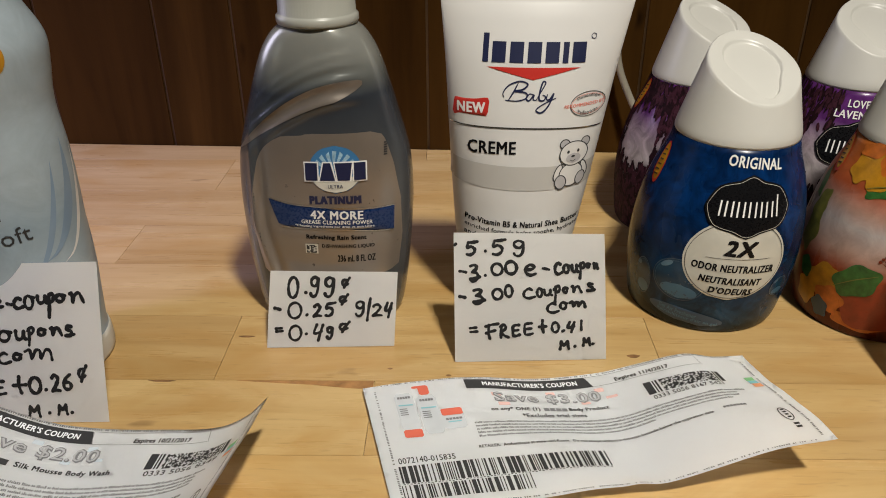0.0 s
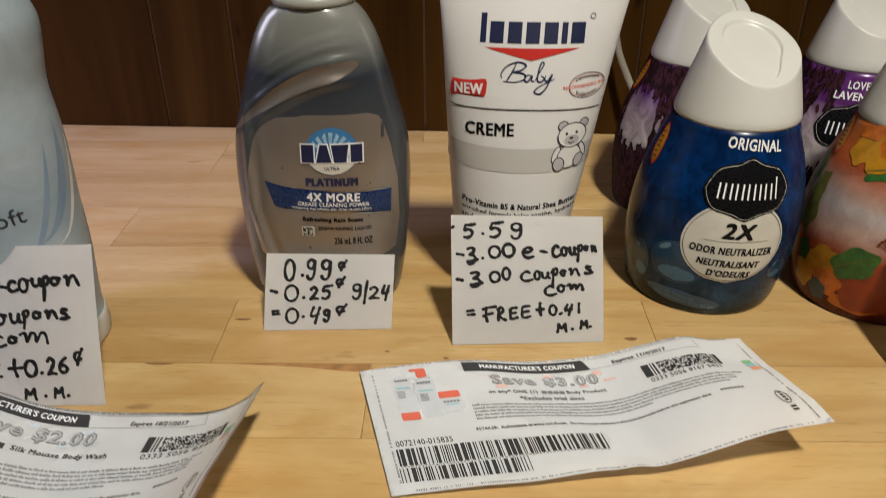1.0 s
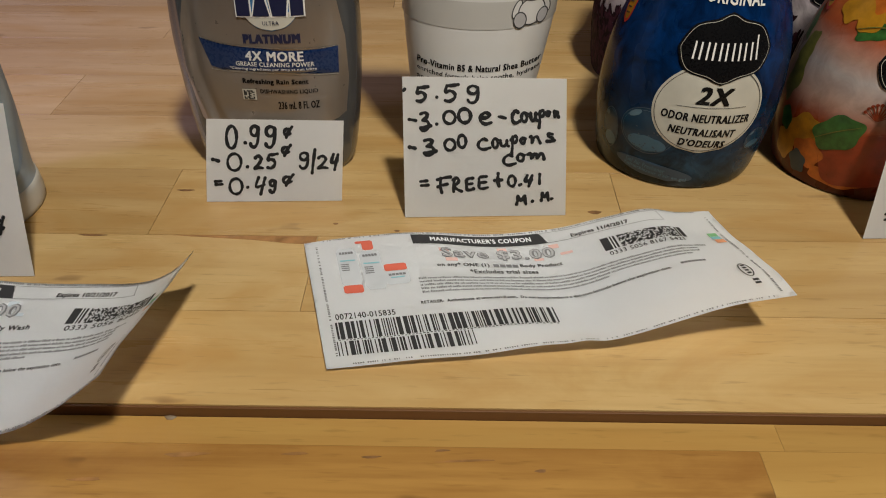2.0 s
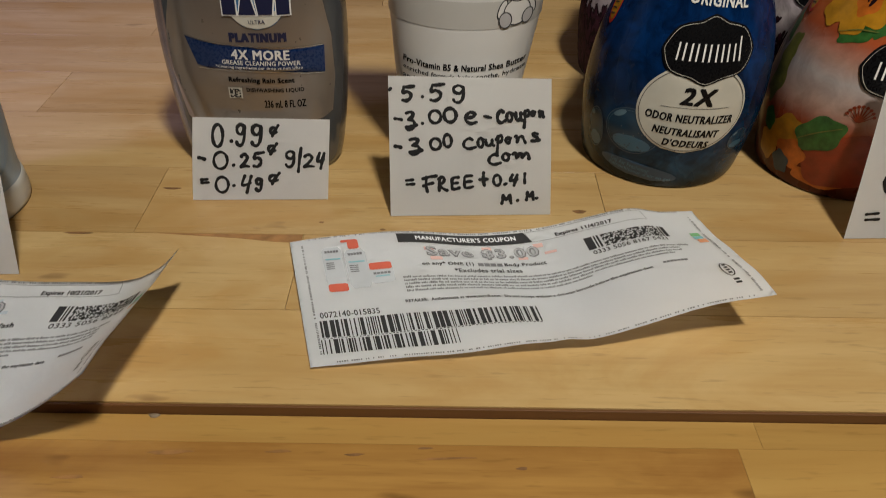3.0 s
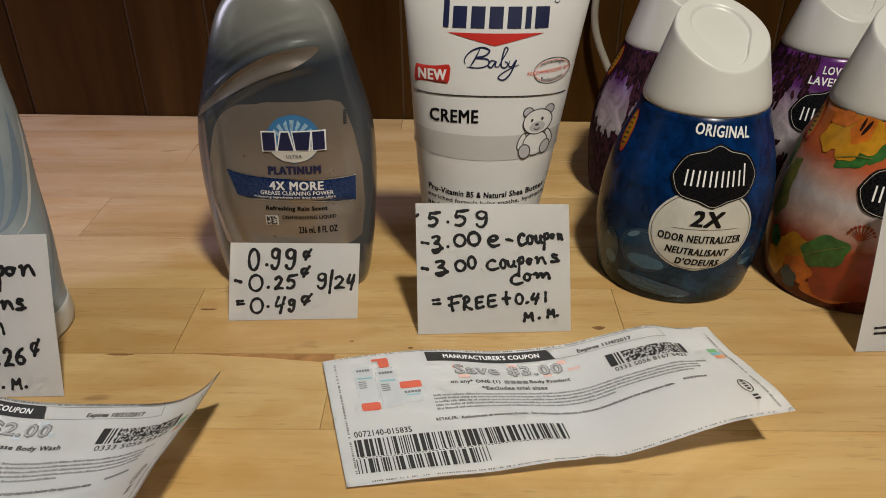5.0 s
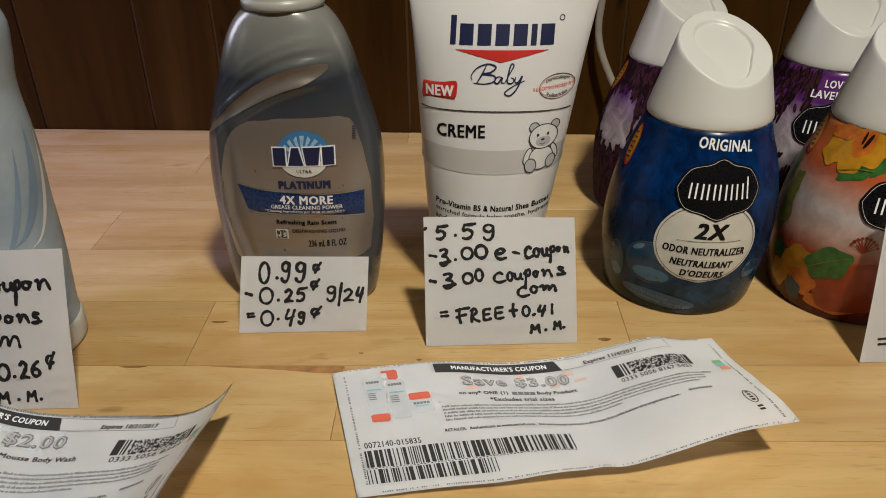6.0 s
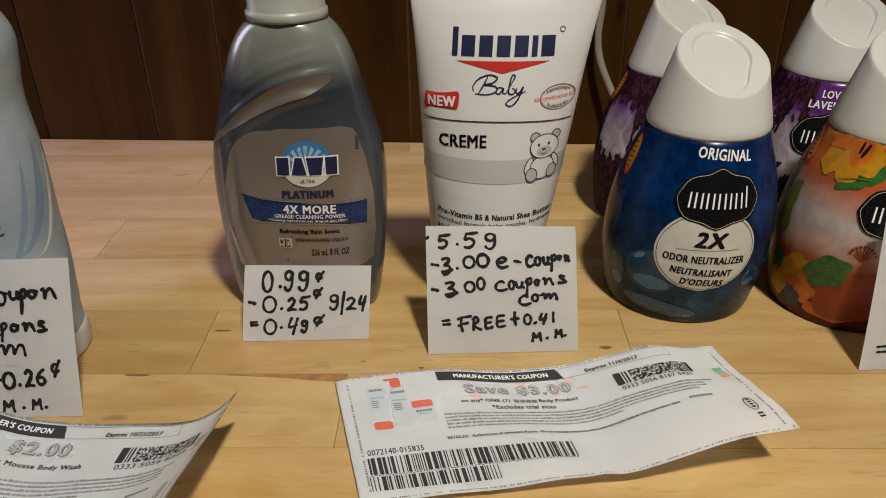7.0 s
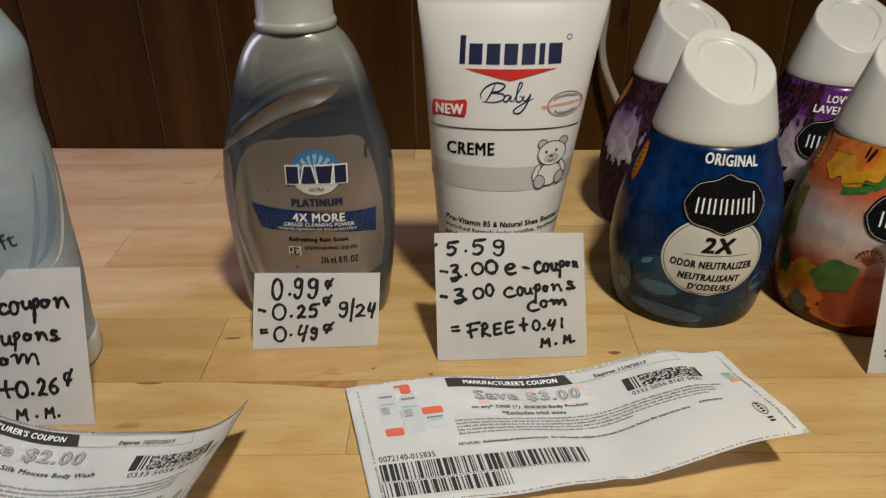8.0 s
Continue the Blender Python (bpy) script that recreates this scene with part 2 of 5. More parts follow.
SOAP.bsdf.inputs["Metallic"].default_value = 0.45
SOAP.bsdf.inputs["Roughness"].default_value = 0.24
SOAP.bsdf.inputs["Coat Weight"].default_value = 0.15
SOAP.bsdf.inputs["Coat Roughness"].default_value = 0.15
SOAP = SOAP.mat


# ---- building blocks ----
def part(name, bm, material, parent=None, label="", smooth=True):
    me = bpy.data.meshes.new(name)
    bmesh.ops.recalc_face_normals(bm, faces=bm.faces)
    bm.to_mesh(me)
    bm.free()
    me.materials.append(material)
    if smooth:
        for p in me.polygons:
            p.use_smooth = True
    ob = new(name, me)
    if parent is not None:
        ob.parent = parent
    if label:
        ob["label"] = label
    return ob


def thing(name, m, label, category, group="", kind=""):
    ob = new(name)
    ob.empty_display_size = 0.02
    ob.matrix_world = m
    return tagged(ob, label, category, group, kind)


def rings(rows, close_bottom=True, close_top=True):
    """A bmesh skinned over closed rings of points."""
    bm = bmesh.new()
    vs = [[bm.verts.new(p) for p in row] for row in rows]
    n = len(vs[0])
    for a, b in zip(vs, vs[1:]):
        for i in range(n):
            bm.faces.new((a[i], a[(i + 1) % n], b[(i + 1) % n], b[i]))
    if close_bottom:
        bm.faces.new(list(reversed(vs[0])))
    if close_top:
        bm.faces.new(vs[-1])
    return bm


def smooth_table(pairs):
    """A smooth curve (monotone-ish cubic) through (x, value) pairs."""
    xs, ys = [p[0] for p in pairs], [p[1] for p in pairs]
    n = len(xs)
    slope = []
    for i in range(n):
        a, b = max(0, i - 1), min(n - 1, i + 1)
        slope.append((ys[b] - ys[a]) / (xs[b] - xs[a]))

    def f(x):
        if x <= xs[0]:
            return ys[0]
        if x >= xs[-1]:
            return ys[-1]
        i = max(k for k in range(n - 1) if xs[k] <= x)
        h = xs[i + 1] - xs[i]
        t = (x - xs[i]) / h
        return ((2 * t**3 - 3 * t**2 + 1) * ys[i] + (t**3 - 2 * t**2 + t) * h * slope[i]
                + (-2 * t**3 + 3 * t**2) * ys[i + 1] + (t**3 - t**2) * h * slope[i + 1])
    return f


def box(x0, x1, y0, y1, z0, z1, bevel=0.0):
    bm = bmesh.new()
    bmesh.ops.create_cube(bm, size=1, matrix=Matrix.Translation(((x0 + x1) / 2, (y0 + y1) / 2, (z0 + z1) / 2)) @ Matrix.Diagonal((x1 - x0, y1 - y0, z1 - z0, 1)))
    if bevel:
        bmesh.ops.bevel(bm, geom=list(bm.edges), offset=bevel, segments=1, affect="EDGES")
    return bm


def sheet(fn, nu, nv):
    """A grid over u, v in 0..1."""
    bm = bmesh.new()
    vs = [[bm.verts.new(fn(i / nu, j / nv)) for i in range(nu + 1)] for j in range(nv + 1)]
    for j in range(nv):
        for i in range(nu):
            bm.faces.new((vs[j][i], vs[j][i + 1], vs[j + 1][i + 1], vs[j + 1][i]))
    return bm


# ---- the room ----
TABLE_TURN = 2.3
WALL_Y = 0.5857


def wall_panelling():
    wall = thing("wall_north", pose(0, WALL_Y, 0), "dark brown wood panelling with narrow vertical grooves", "wall", kind="structure")
    part("backing", box(-1.6, 1.6, 0.0011, 0.08, -0.75, 1.7), GROOVE, wall, "paler wood at the bottom of the grooves")
    edges = [-1.6, -1.3, -1.05, -0.80, -0.62, -0.50, -0.44, -0.3475, -0.2547, -0.1940, -0.045, 0.018, 0.1180, 0.2335, 0.33, 0.42, 0.56, 0.72, 0.9, 1.15, 1.4, 1.6]
    for a, b in zip(edges, edges[1:]):
        part("panel_board", box(a + 0.0010, b - 0.0010, 0.0, 0.0010, -0.75, 1.7, 0.0003), PANEL, wall, smooth=False)
    return wall


wall_panelling()
for nm, dims in (("wall_south", (-1.68, 1.68, -1.9, -1.82, -0.75, 1.7)), ("wall_west", (-1.68, -1.6, -1.82, 0.60, -0.75, 1.7)), ("wall_east", (1.6, 1.68, -1.82, 0.60, -0.75, 1.7))):
    tagged(part(nm, box(*dims), PLASTER, smooth=False), "plain painted room wall in shade", "wall", kind="structure")
tagged(part("ceiling", box(-1.68, 1.68, -1.9, 0.66, 1.7, 1.76), PLASTER, smooth=False), "plain painted ceiling", "ceiling", kind="structure")
tagged(part("floor", box(-1.68, 1.68, -1.9, 0.66, -0.81, -0.75), FLOOR, smooth=False), "plain brown floor under the table", "floor", kind="structure")


def plank(x0, x1, y0, y1, z0, z1, parent, material, clip=None):
    """One board of the table, its back edge cut along the wall where it meets it."""
    g = 0.00012 if z1 > -0.001 else 0.00004
    def top(x, y):
        return min(y, clip(x)) if clip else y
    c, r = (x0 + x1) / 2, 0.00003
    bm = bmesh.new()
    lo = [bm.verts.new((x - c, y, z0)) for x, y in ((x0 + g, y0 + g), (x1 - g, y0 + g), (x1 - g, top(x1, y1) - g), (x0 + g, top(x0, y1) - g))]
    mid = [bm.verts.new((v.co.x, v.co.y, z1 - r)) for v in lo]
    cx = [(x0 + g + r, y0 + g + r), (x1 - g - r, y0 + g + r), (x1 - g - r, top(x1, y1) - g - r), (x0 + g + r, top(x0, y1) - g - r)]
    hi = [bm.verts.new((x - c, y, z1)) for x, y in cx]
    for a, b in ((lo, mid), (mid, hi)):
        for i in range(4):
            bm.faces.new((a[i], a[(i + 1) % 4], b[(i + 1) % 4], b[i]))
    bm.faces.new(hi)
    bm.faces.new(list(reversed(lo)))
    ob = part("plank", bm, material, parent, smooth=False)
    ob.location.x = c
    return ob


def table():
    tilt = math.tan(radians(TABLE_TURN))
    origin = pose(-0.08, 0.1855, 0, 0, 0, TABLE_TURN)
    top = thing("table", origin, "honey-coloured butcher block table of glued wooden planks", "table")
    def clip(x):
        return (WALL_Y - 0.0005 - 0.1855) - (x * tilt) - 0.0006
    rows = [(0.0, 0.0475), (0.0475, 0.0965), (0.0965, 0.151), (0.151, 0.2065), (0.2065, 0.2580), (0.2580, 0.3145), (0.3145, 0.3740), (0.3740, 0.46)]
    joints = [(-0.62, -0.29, 0.31, 0.66), (-0.55, -0.21, 0.0355, 0.37, 0.7), (-0.47, -0.0400, 0.1720, 0.44), (-0.6, -0.24, 0.075, 0.52),
              (-0.5, -0.13, 0.27, 0.61), (-0.66, -0.33, 0.02, 0.40), (-0.57, -0.10, 0.23, 0.55), (-0.4, 0.05, 0.45)]
    for (y0, y1), cuts in zip(rows, joints):
        xs = [-0.95, *cuts, 0.98]
        for a, b in zip(xs, xs[1:]):
            plank(a, b, y0, y1, -0.030, 0.0, top, WOOD, clip if y1 > 0.36 else None)
    part("edge_band", box(-0.95, 0.98, -0.0010, 0.00005, -0.030, -0.0004, 0.0002), EDGE, top, "darker stained front edge", smooth=False)
    part("underlay", box(-0.94, 0.97, 0.002, 0.36, -0.0305, -0.0012), SEAM, top, "dark glue line between the planks")
    for x in (-0.88, 0.90):
        for y in (0.03, 0.31):
            part("leg", box(x - 0.03, x + 0.03, y, y + 0.06, -0.75, -0.0306, 0.003), WOOD, top)
    # marks in the wood
    def mark(points, material, name, owner=top, z=0.0):
        bm = bmesh.new()
        low = [bm.verts.new((x, y, z - 0.0002)) for x, y in points]
        high = [bm.verts.new((x, y, z + 0.00012)) for x, y in points]
        bm.faces.new(high)
        for i in range(len(points)):
            bm.faces.new((low[i], low[(i + 1) % len(points)], high[(i + 1) % len(points)], high[i]))
        part(name, bm, material, owner, smooth=False)
    mark([(-0.0290, 0.0962), (0.0352, 0.0962), (0.0352, 0.0905), (0.0230, 0.0912), (0.0060, 0.0935), (-0.0150, 0.0950)], KNOT_STREAK, "heartwood_streak")
    for kx, ky, ra, rb in ((-0.0640, 0.0955, 0.0060, 0.0007), (0.1600, 0.1170, 0.0030, 0.0014), (-0.0350, 0.2560, 0.0030, 0.0009), (-0.0330, 0.1320, 0.0040, 0.0008), (0.1050, 0.0670, 0.0014, 0.0007), (-0.0450, 0.0560, 0.0025, 0.0008), (0.0420, 0.1060, 0.0011, 0.0006), (0.0700, 0.1010, 0.0012, 0.0007)):
        mark([(kx + ra * math.cos(t) * (1 + 0.2 * math.sin(3 * t)), ky + rb * math.sin(t)) for t in [k * math.tau / 16 for k in range(16)]], KNOT, "knot")
    leaf = thing("table_leaf", origin, "lower amber wooden plank leaf along the table's front edge", "table")
    for (y0, y1), cuts in (((-0.0125, -0.0012), (-0.5, 0.2050)), ((-0.0700, -0.0125), (-0.35, 0.1965)), ((-0.13, -0.0700), (-0.6, -0.02, 0.5))):
        xs = [-0.95, *cuts, 0.98]
        for a, b in zip(xs, xs[1:]):
            plank(a, b, y0, y1, -0.034, -0.0048, leaf, WOOD_STRIP if y0 > -0.02 or a > 0.15 else WOOD_LOW)
    for kx, ky, ra, rb in ((0.1240, -0.0215, 0.0018, 0.0006), (0.0990, -0.0180, 0.0090, 0.0004), (0.0690, -0.0170, 0.0030, 0.0005), (0.0440, -0.0160, 0.0042, 0.0006), (0.0080, -0.0170, 0.0070, 0.0009), (-0.0210, -0.0270, 0.0050, 0.0007), (0.0920, -0.0140, 0.0024, 0.0004)):
        mark([(kx + ra * math.cos(t) * (1 + 0.25 * math.sin(3 * t + kx * 90)), ky + rb * math.sin(t) + 0.06 * ra * math.cos(t)) for t in [k * math.tau / 16 for k in range(16)]], KNOT if ra < 0.004 else KNOT_STREAK, "knot", leaf, -0.0048)
    for x in (-0.88, 0.90):
        part("leg", box(x - 0.025, x + 0.025, -0.12, -0.06, -0.75, -0.0345, 0.003), WOOD_LOW, leaf)


table()


# ---- the cord on the wall ----
def cord():
    bm = bmesh.new()
    path = [(0.100, 0.572, 0.26), (0.0995, 0.573, 0.16), (0.0978, 0.574, 0.110), (0.0968, 0.574, 0.088), (0.0996, 0.573, 0.0715), (0.1066, 0.570, 0.0548), (0.117, 0.565, 0.036), (0.135, 0.558, 0.013), (0.155, 0.552, 0.0032), (0.20, 0.548, 0.0030), (0.30, 0.552, 0.0030)]
    fs = [smooth_table([(i, p[k]) for i, p in enumerate(path)]) for k in range(3)]
    pts = [Vector([f(i * (len(path) - 1) / 90) for f in fs]) for i in range(91)]
    rows = []
    for i, p in enumerate(pts):
        d = (pts[min(i + 1, 90)] - pts[max(i - 1, 0)]).normalized()
        a = d.cross(Vector((0, 1, 0.2))).normalized()
        b = d.cross(a)
        rows.append([p + 0.0026 * (math.cos(t) * a + math.sin(t) * b) for t in [k * math.tau / 10 for k in range(10)]])
    bm.free()
    tagged(part("power_cord", rings(rows), CORD), "cream white cord hanging down the panelled wall", "cord")


cord()


# ---- gel air fresheners ----
GEL_R = smooth_table([(0.0, 0.0380), (0.003, 0.0390), (0.010, 0.0402), (0.022, 0.0418), (0.032, 0.0427), (0.045, 0.0425), (0.060, 0.0406), (0.075, 0.0367), (0.088, 0.0318), (0.0965, 0.0294), (0.10, 0.0289)])
REF = 0.0445
TWIST = radians(13)  # the caps' low side is turned off the label


def gel_surface(u, z, off=0.0):
    a, r = u / REF, GEL_R(z) + off
    return Vector((r * math.sin(a), -r * math.cos(a), z))


PRINT_ON = {}  # where print lies on each gel bottle


def gel_bottle(x, y, turn, lean, sleeve_mat, label, foot_label):
    """A gel bottle turned about its axis; its soft walls lean a little from foot to cap."""
    ob = thing("air_freshener", pose(x, y, 0, 0, 0, turn), label, "air freshener", "gel air fresheners")
    lx, ly = lean * math.cos(radians(turn)), -lean * math.sin(radians(turn))
    def sway(p):
        return (p[0] + lx * p[2], p[1] + ly * p[2], p[2])
    PRINT_ON[ob.name] = lambda u, z, off=0.0: Vector(sway(gel_surface(u, z, off)))
    zs = [0.0008, 0.0015, 0.003, 0.006, 0.010, 0.015] + [0.02 + 0.004 * i for i in range(20)]
    n = 96
    rows = [[sway((GEL_R(z) * math.sin(k * math.tau / n), -GEL_R(z) * math.cos(k * math.tau / n), z)) for k in range(n)] for z in zs]
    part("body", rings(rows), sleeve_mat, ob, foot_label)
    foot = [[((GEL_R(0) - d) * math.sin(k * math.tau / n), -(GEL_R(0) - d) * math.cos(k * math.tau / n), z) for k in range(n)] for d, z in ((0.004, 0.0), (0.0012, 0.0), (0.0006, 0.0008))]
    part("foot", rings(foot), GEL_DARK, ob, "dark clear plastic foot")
    # slanted cap with a drop-shaped hollow in its top
    rows = []
    def rim(a):
        c = math.cos(a - TWIST)  # 1 at the low side
        return 0.1285 - 0.0106 * c - 0.0036 * max(0.0, c) ** 3
    def ring(r_of, z_of):
        return [sway((r_of(a) * math.sin(a), -r_of(a) * math.cos(a), z_of(a))) for a in [k * math.tau / n for k in range(n)]]
    rows.append(ring(lambda a: 0.0284, lambda a: 0.0955))
    rows.append(ring(lambda a: 0.0297, lambda a: 0.0955))
    rows.append(ring(lambda a: 0.0299, lambda a: 0.0968))
    rows.append(ring(lambda a: 0.0294, lambda a: 0.0995))
    def side(a, f):
        z = 0.0995 + f * (rim(a) - 0.0995)
        return 0.0294 - (z - 0.0995) * 0.250 - 0.0026 * f * max(0, math.cos(a - TWIST)) ** 2
    for f in (0.2, 0.4, 0.6, 0.8, 0.93):
        rows.append(ring(lambda a, f=f: side(a, f), lambda a, f=f: 0.0995 + f * (rim(a) - 0.0995)))
    def drop(a):
        c = math.cos(a - TWIST)
        return 0.0152 - 0.0010 * math.sin(a - TWIST) ** 2 + 0.0058 * max(0, c) ** 8 - 0.0016 * max(0, c) ** 2 * (1 - max(0, c) ** 4)
    for d, e in ((0.0, 0.0), (0.0003, 0.0003), (0.0009, 0.0006), (0.0013, 0.0006)):
        rows.append(ring(lambda a, d=d: side(a, 1) - d, lambda a, e=e: rim(a) + e))
    def plane(r, a):
        return 0.1292 - 0.0106 * math.cos(a - TWIST) * r / 0.0235 - 0.0030 * max(0.0, math.cos(a - TWIST)) ** 3 * (r / 0.0235) ** 2
    def inner(a, d):
        return min(drop(a), side(a, 1) - 0.0022) - d
    for d, e in ((-0.0003, 0.0003), (0.0, 0.0002), (0.0004, -0.0004), (0.0008, -0.0013), (0.0012, -0.0014)):
        rows.append(ring(lambda a, d=d: inner(a, d), lambda a, d=d, e=e: plane(inner(a, d), a) + e))
    for s in (0.9, 0.6, 0.3, 0.06):
        rows.append(ring(lambda a, s=s: inner(a, 0.0012) * s, lambda a, s=s: plane(inner(a, 0.0012) * s, a) - 0.0014))
    part("cap", rings(rows), CAP_WHITE, ob, "white plastic slanted twist cap")
    return ob


blue = gel_bottle(0.1204, 0.3695, 0.5, 0.046, BLUE_SLEEVE, "blue gel air freshener with a white slanted cap", "glossy blue printed sleeve, foot shade painted into its colours")
peach = gel_bottle(0.2092, 0.3628, -5, 0.037, ORANGE_SLEEVE, "orange flower-printed gel air freshener with a white cap", "glossy orange floral sleeve, shade painted into its lower part")
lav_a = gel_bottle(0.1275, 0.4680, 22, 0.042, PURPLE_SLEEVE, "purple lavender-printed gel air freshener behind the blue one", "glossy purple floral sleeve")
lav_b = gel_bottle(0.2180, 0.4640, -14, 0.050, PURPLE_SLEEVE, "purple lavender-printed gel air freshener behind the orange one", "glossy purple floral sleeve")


# ---- dish soap bottle ----
SOAP_A = smooth_table([(0.0, 0.0360), (0.004, 0.0378), (0.012, 0.0392), (0.025, 0.0408), (0.045, 0.0424), (0.066, 0.0432), (0.087, 0.0419), (0.105, 0.0373), (0.1245, 0.0316), (0.138, 0.0266), (0.146, 0.0214), (0.150, 0.0165)])
SOAP_LEAN = 0.0175
SOAP_B = smooth_table([(0.0, 0.0225), (0.004, 0.0243), (0.012, 0.0255), (0.030, 0.0262), (0.070, 0.0258), (0.105, 0.0238), (0.1245, 0.0215), (0.138, 0.0195), (0.146, 0.0178), (0.150, 0.0165)])


def soap_ridges(x, z):
    """Moulded swooshes over the shoulder, as depth."""
    d = 0.0
    for k, (zc, amp, wid) in enumerate(((0.1385, 0.0006, 0.0016), (0.1345, 0.0011, 0.0016), (0.1285, 0.0021, 0.0022), (0.1195, 0.0017, 0.0026))):
        curve = zc - 10.0 * (x - 0.014) ** 2 - 0.10 * (0.014 - x)
        fade = max(0.0, min(1.0, (0.028 - x) / 0.018)) * max(0.0, min(1.0, (x + 0.041) / 0.022))
        d += amp * fade * math.exp(-((z - curve) / wid) ** 2)
    rim = -0.0325 + 0.30 * max(0, 0.055 - z)
    if z < 0.110:
        d += 0.0017 * math.exp(-((x - rim) / 0.0020) ** 2) * min(1, (0.110 - z) / 0.02)
        d -= 0.0010 * math.exp(-((x - rim - 0.0048) / 0.0020) ** 2) * min(1, (0.110 - z) / 0.02)
    return d


def soap_surface(x, z, off=0.0):
    a, b, n = SOAP_A(z), SOAP_B(z), 2.35
    t = min(0.999, abs(x) / a)
    return Vector((x + SOAP_LEAN * z, -b * (1 - t**n) ** (1 / n) - soap_ridges(x, z) - off, z))


def soap_bottle():
    ob = thing("dish_soap_bottle", pose(-0.0795, 0.3530, 0), "grey-blue translucent dish soap bottle with a cloudy cap", "bottle")
    n, rows = 160, []
    for i in range(101):
        z = 0.150 * i / 100
        a, b = SOAP_A(z), SOAP_B(z)
        row = []
        for k in range(n):
            t = k * math.tau / n
            c, s = math.cos(t), math.sin(t)
            e = 2 / 2.35
            x, y = a * math.copysign(abs(s) ** e, s), -b * math.copysign(abs(c) ** e, c)
            if c > 0:
                y -= soap_ridges(x, z)
            row.append((x + SOAP_LEAN * z, y, z))
        rows.append(row)
    part("body", rings(rows), SOAP, ob)
    ribs = 72
    def collar(r, z, rib=0.0):
        return [(SOAP_LEAN * 0.15 + (r - (rib if k % 2 else 0)) * math.sin(k * math.tau / (2 * ribs)), -(r - (rib if k % 2 else 0)) * math.cos(k * math.tau / (2 * ribs)), z) for k in range(2 * ribs)]
    cap = part("cap", rings([collar(0.0150, 0.1495), collar(0.0183, 0.1500), collar(0.0187, 0.1510), collar(0.0187, 0.1532), collar(0.0178, 0.1540), collar(0.0176, 0.1545, 0.0004), collar(0.0172, 0.1655, 0.0004), collar(0.0164, 0.1672), collar(0.0090, 0.1690), collar(0.0078, 0.1700), collar(0.0072, 0.1800), collar(0.0085, 0.1806), collar(0.0085, 0.1830), collar(0.0050, 0.1842)]), CAP_CLOUDY, ob, "cloudy white ribbed push-pull cap")
    return ob


soap = soap_bottle()


# ---- cream tube ----
TUBE_A = smooth_table([(0.026, 0.0276), (0.0435, 0.0308), (0.0754, 0.0347), (0.105, 0.0379), (0.1325, 0.0408), (0.157, 0.0440), (0.166, 0.0450)])
TUBE_LEAN = 0.0517
TUBE_B = smooth_table([(0.026, 0.0266), (0.0435, 0.0284), (0.0754, 0.0262), (0.105, 0.0210), (0.1325, 0.0133), (0.150, 0.0060), (0.157, 0.0024), (0.159, 0.0012), (0.166, 0.0011)])


def tube_surface(x, z, off=0.0):
    a, b = TUBE_A(z), TUBE_B(z)
    t = min(0.999, abs(x) / a)
    return Vector((x + TUBE_LEAN * z, -b * math.sqrt(1 - t * t) - off, z))


def cream_tube():
    ob = thing("cream_tube", pose(0.0147, 0.3625, 0), "white baby cream tube standing on its cap", "tube")
    n, rows = 128, []
    for i in range(81):
        z = 0.026 + 0.140 * i / 80
        a, b = TUBE_A(z), TUBE_B(z)
        rows.append([(TUBE_LEAN * z + a * math.sin(k * math.tau / n), -b * math.cos(k * math.tau / n), z) for k in range(n)])
    part("body", rings(rows), TUBE_WHITE, ob)
    part("cap", rings([[(0.0007 + r * math.sin(k * math.tau / 64), -r * math.cos(k * math.tau / 64), z) for k in range(64)] for r, z in ((0.0240, 0.0), (0.0252, 0.0006), (0.0258, 0.002), (0.0262, 0.024), (0.0256, 0.0258), (0.0240, 0.0262))]), CAP_WHITE, ob, "white flip cap")
    return ob


tube = cream_tube()

# ---- pale blue mousse can ----
CAN_R = smooth_table([(0.0, 0.0290), (0.003, 0.0296), (0.010, 0.0293), (0.014, 0.0286), (0.020, 0.0287), (0.046, 0.0302), (0.070, 0.0303), (0.093, 0.0308), (0.107, 0.0305), (0.1215, 0.0295), (0.130, 0.0298), (0.140, 0.0313), (0.1527, 0.0320), (0.165, 0.0268), (0.176, 0.0206), (0.184, 0.010), (0.186, 0.003)])


def can_surface(u, z, off=0.0):
    a, r = u / 0.0316, CAN_R(z) + off
    return Vector((r * math.sin(a), -r * math.cos(a), z))


def mousse_can():
    ob = thing("body_wash_bottle", pose(-0.2102, 0.2965, 0, 0, 0, 28), "pale blue waisted body wash bottle with rounded shoulders", "bottle")
    n = 96
    rows = [[(CAN_R(z) * math.sin(k * math.tau / n), -CAN_R(z) * math.cos(k * math.tau / n), z) for k in range(n)] for z in [0.186 * i / 80 for i in range(81)]]
    part("body", rings(rows), MOUSSE, ob)
    foot = [((CAN_R(z) + 0.0004) if z > 0 else 0.0285, z) for z in (0.0, 0.0008, 0.002, 0.004, 0.007, 0.010, 0.0125)] + [(CAN_R(0.013) - 0.0002, 0.0130)]
    part("base", rings([[(r * math.sin(k * math.tau / n), -r * math.cos(k * math.tau / n), z) for k in range(n)] for r, z in foot]), CAP_WHITE, ob, "white plastic base")
    return ob


can = mousse_can()


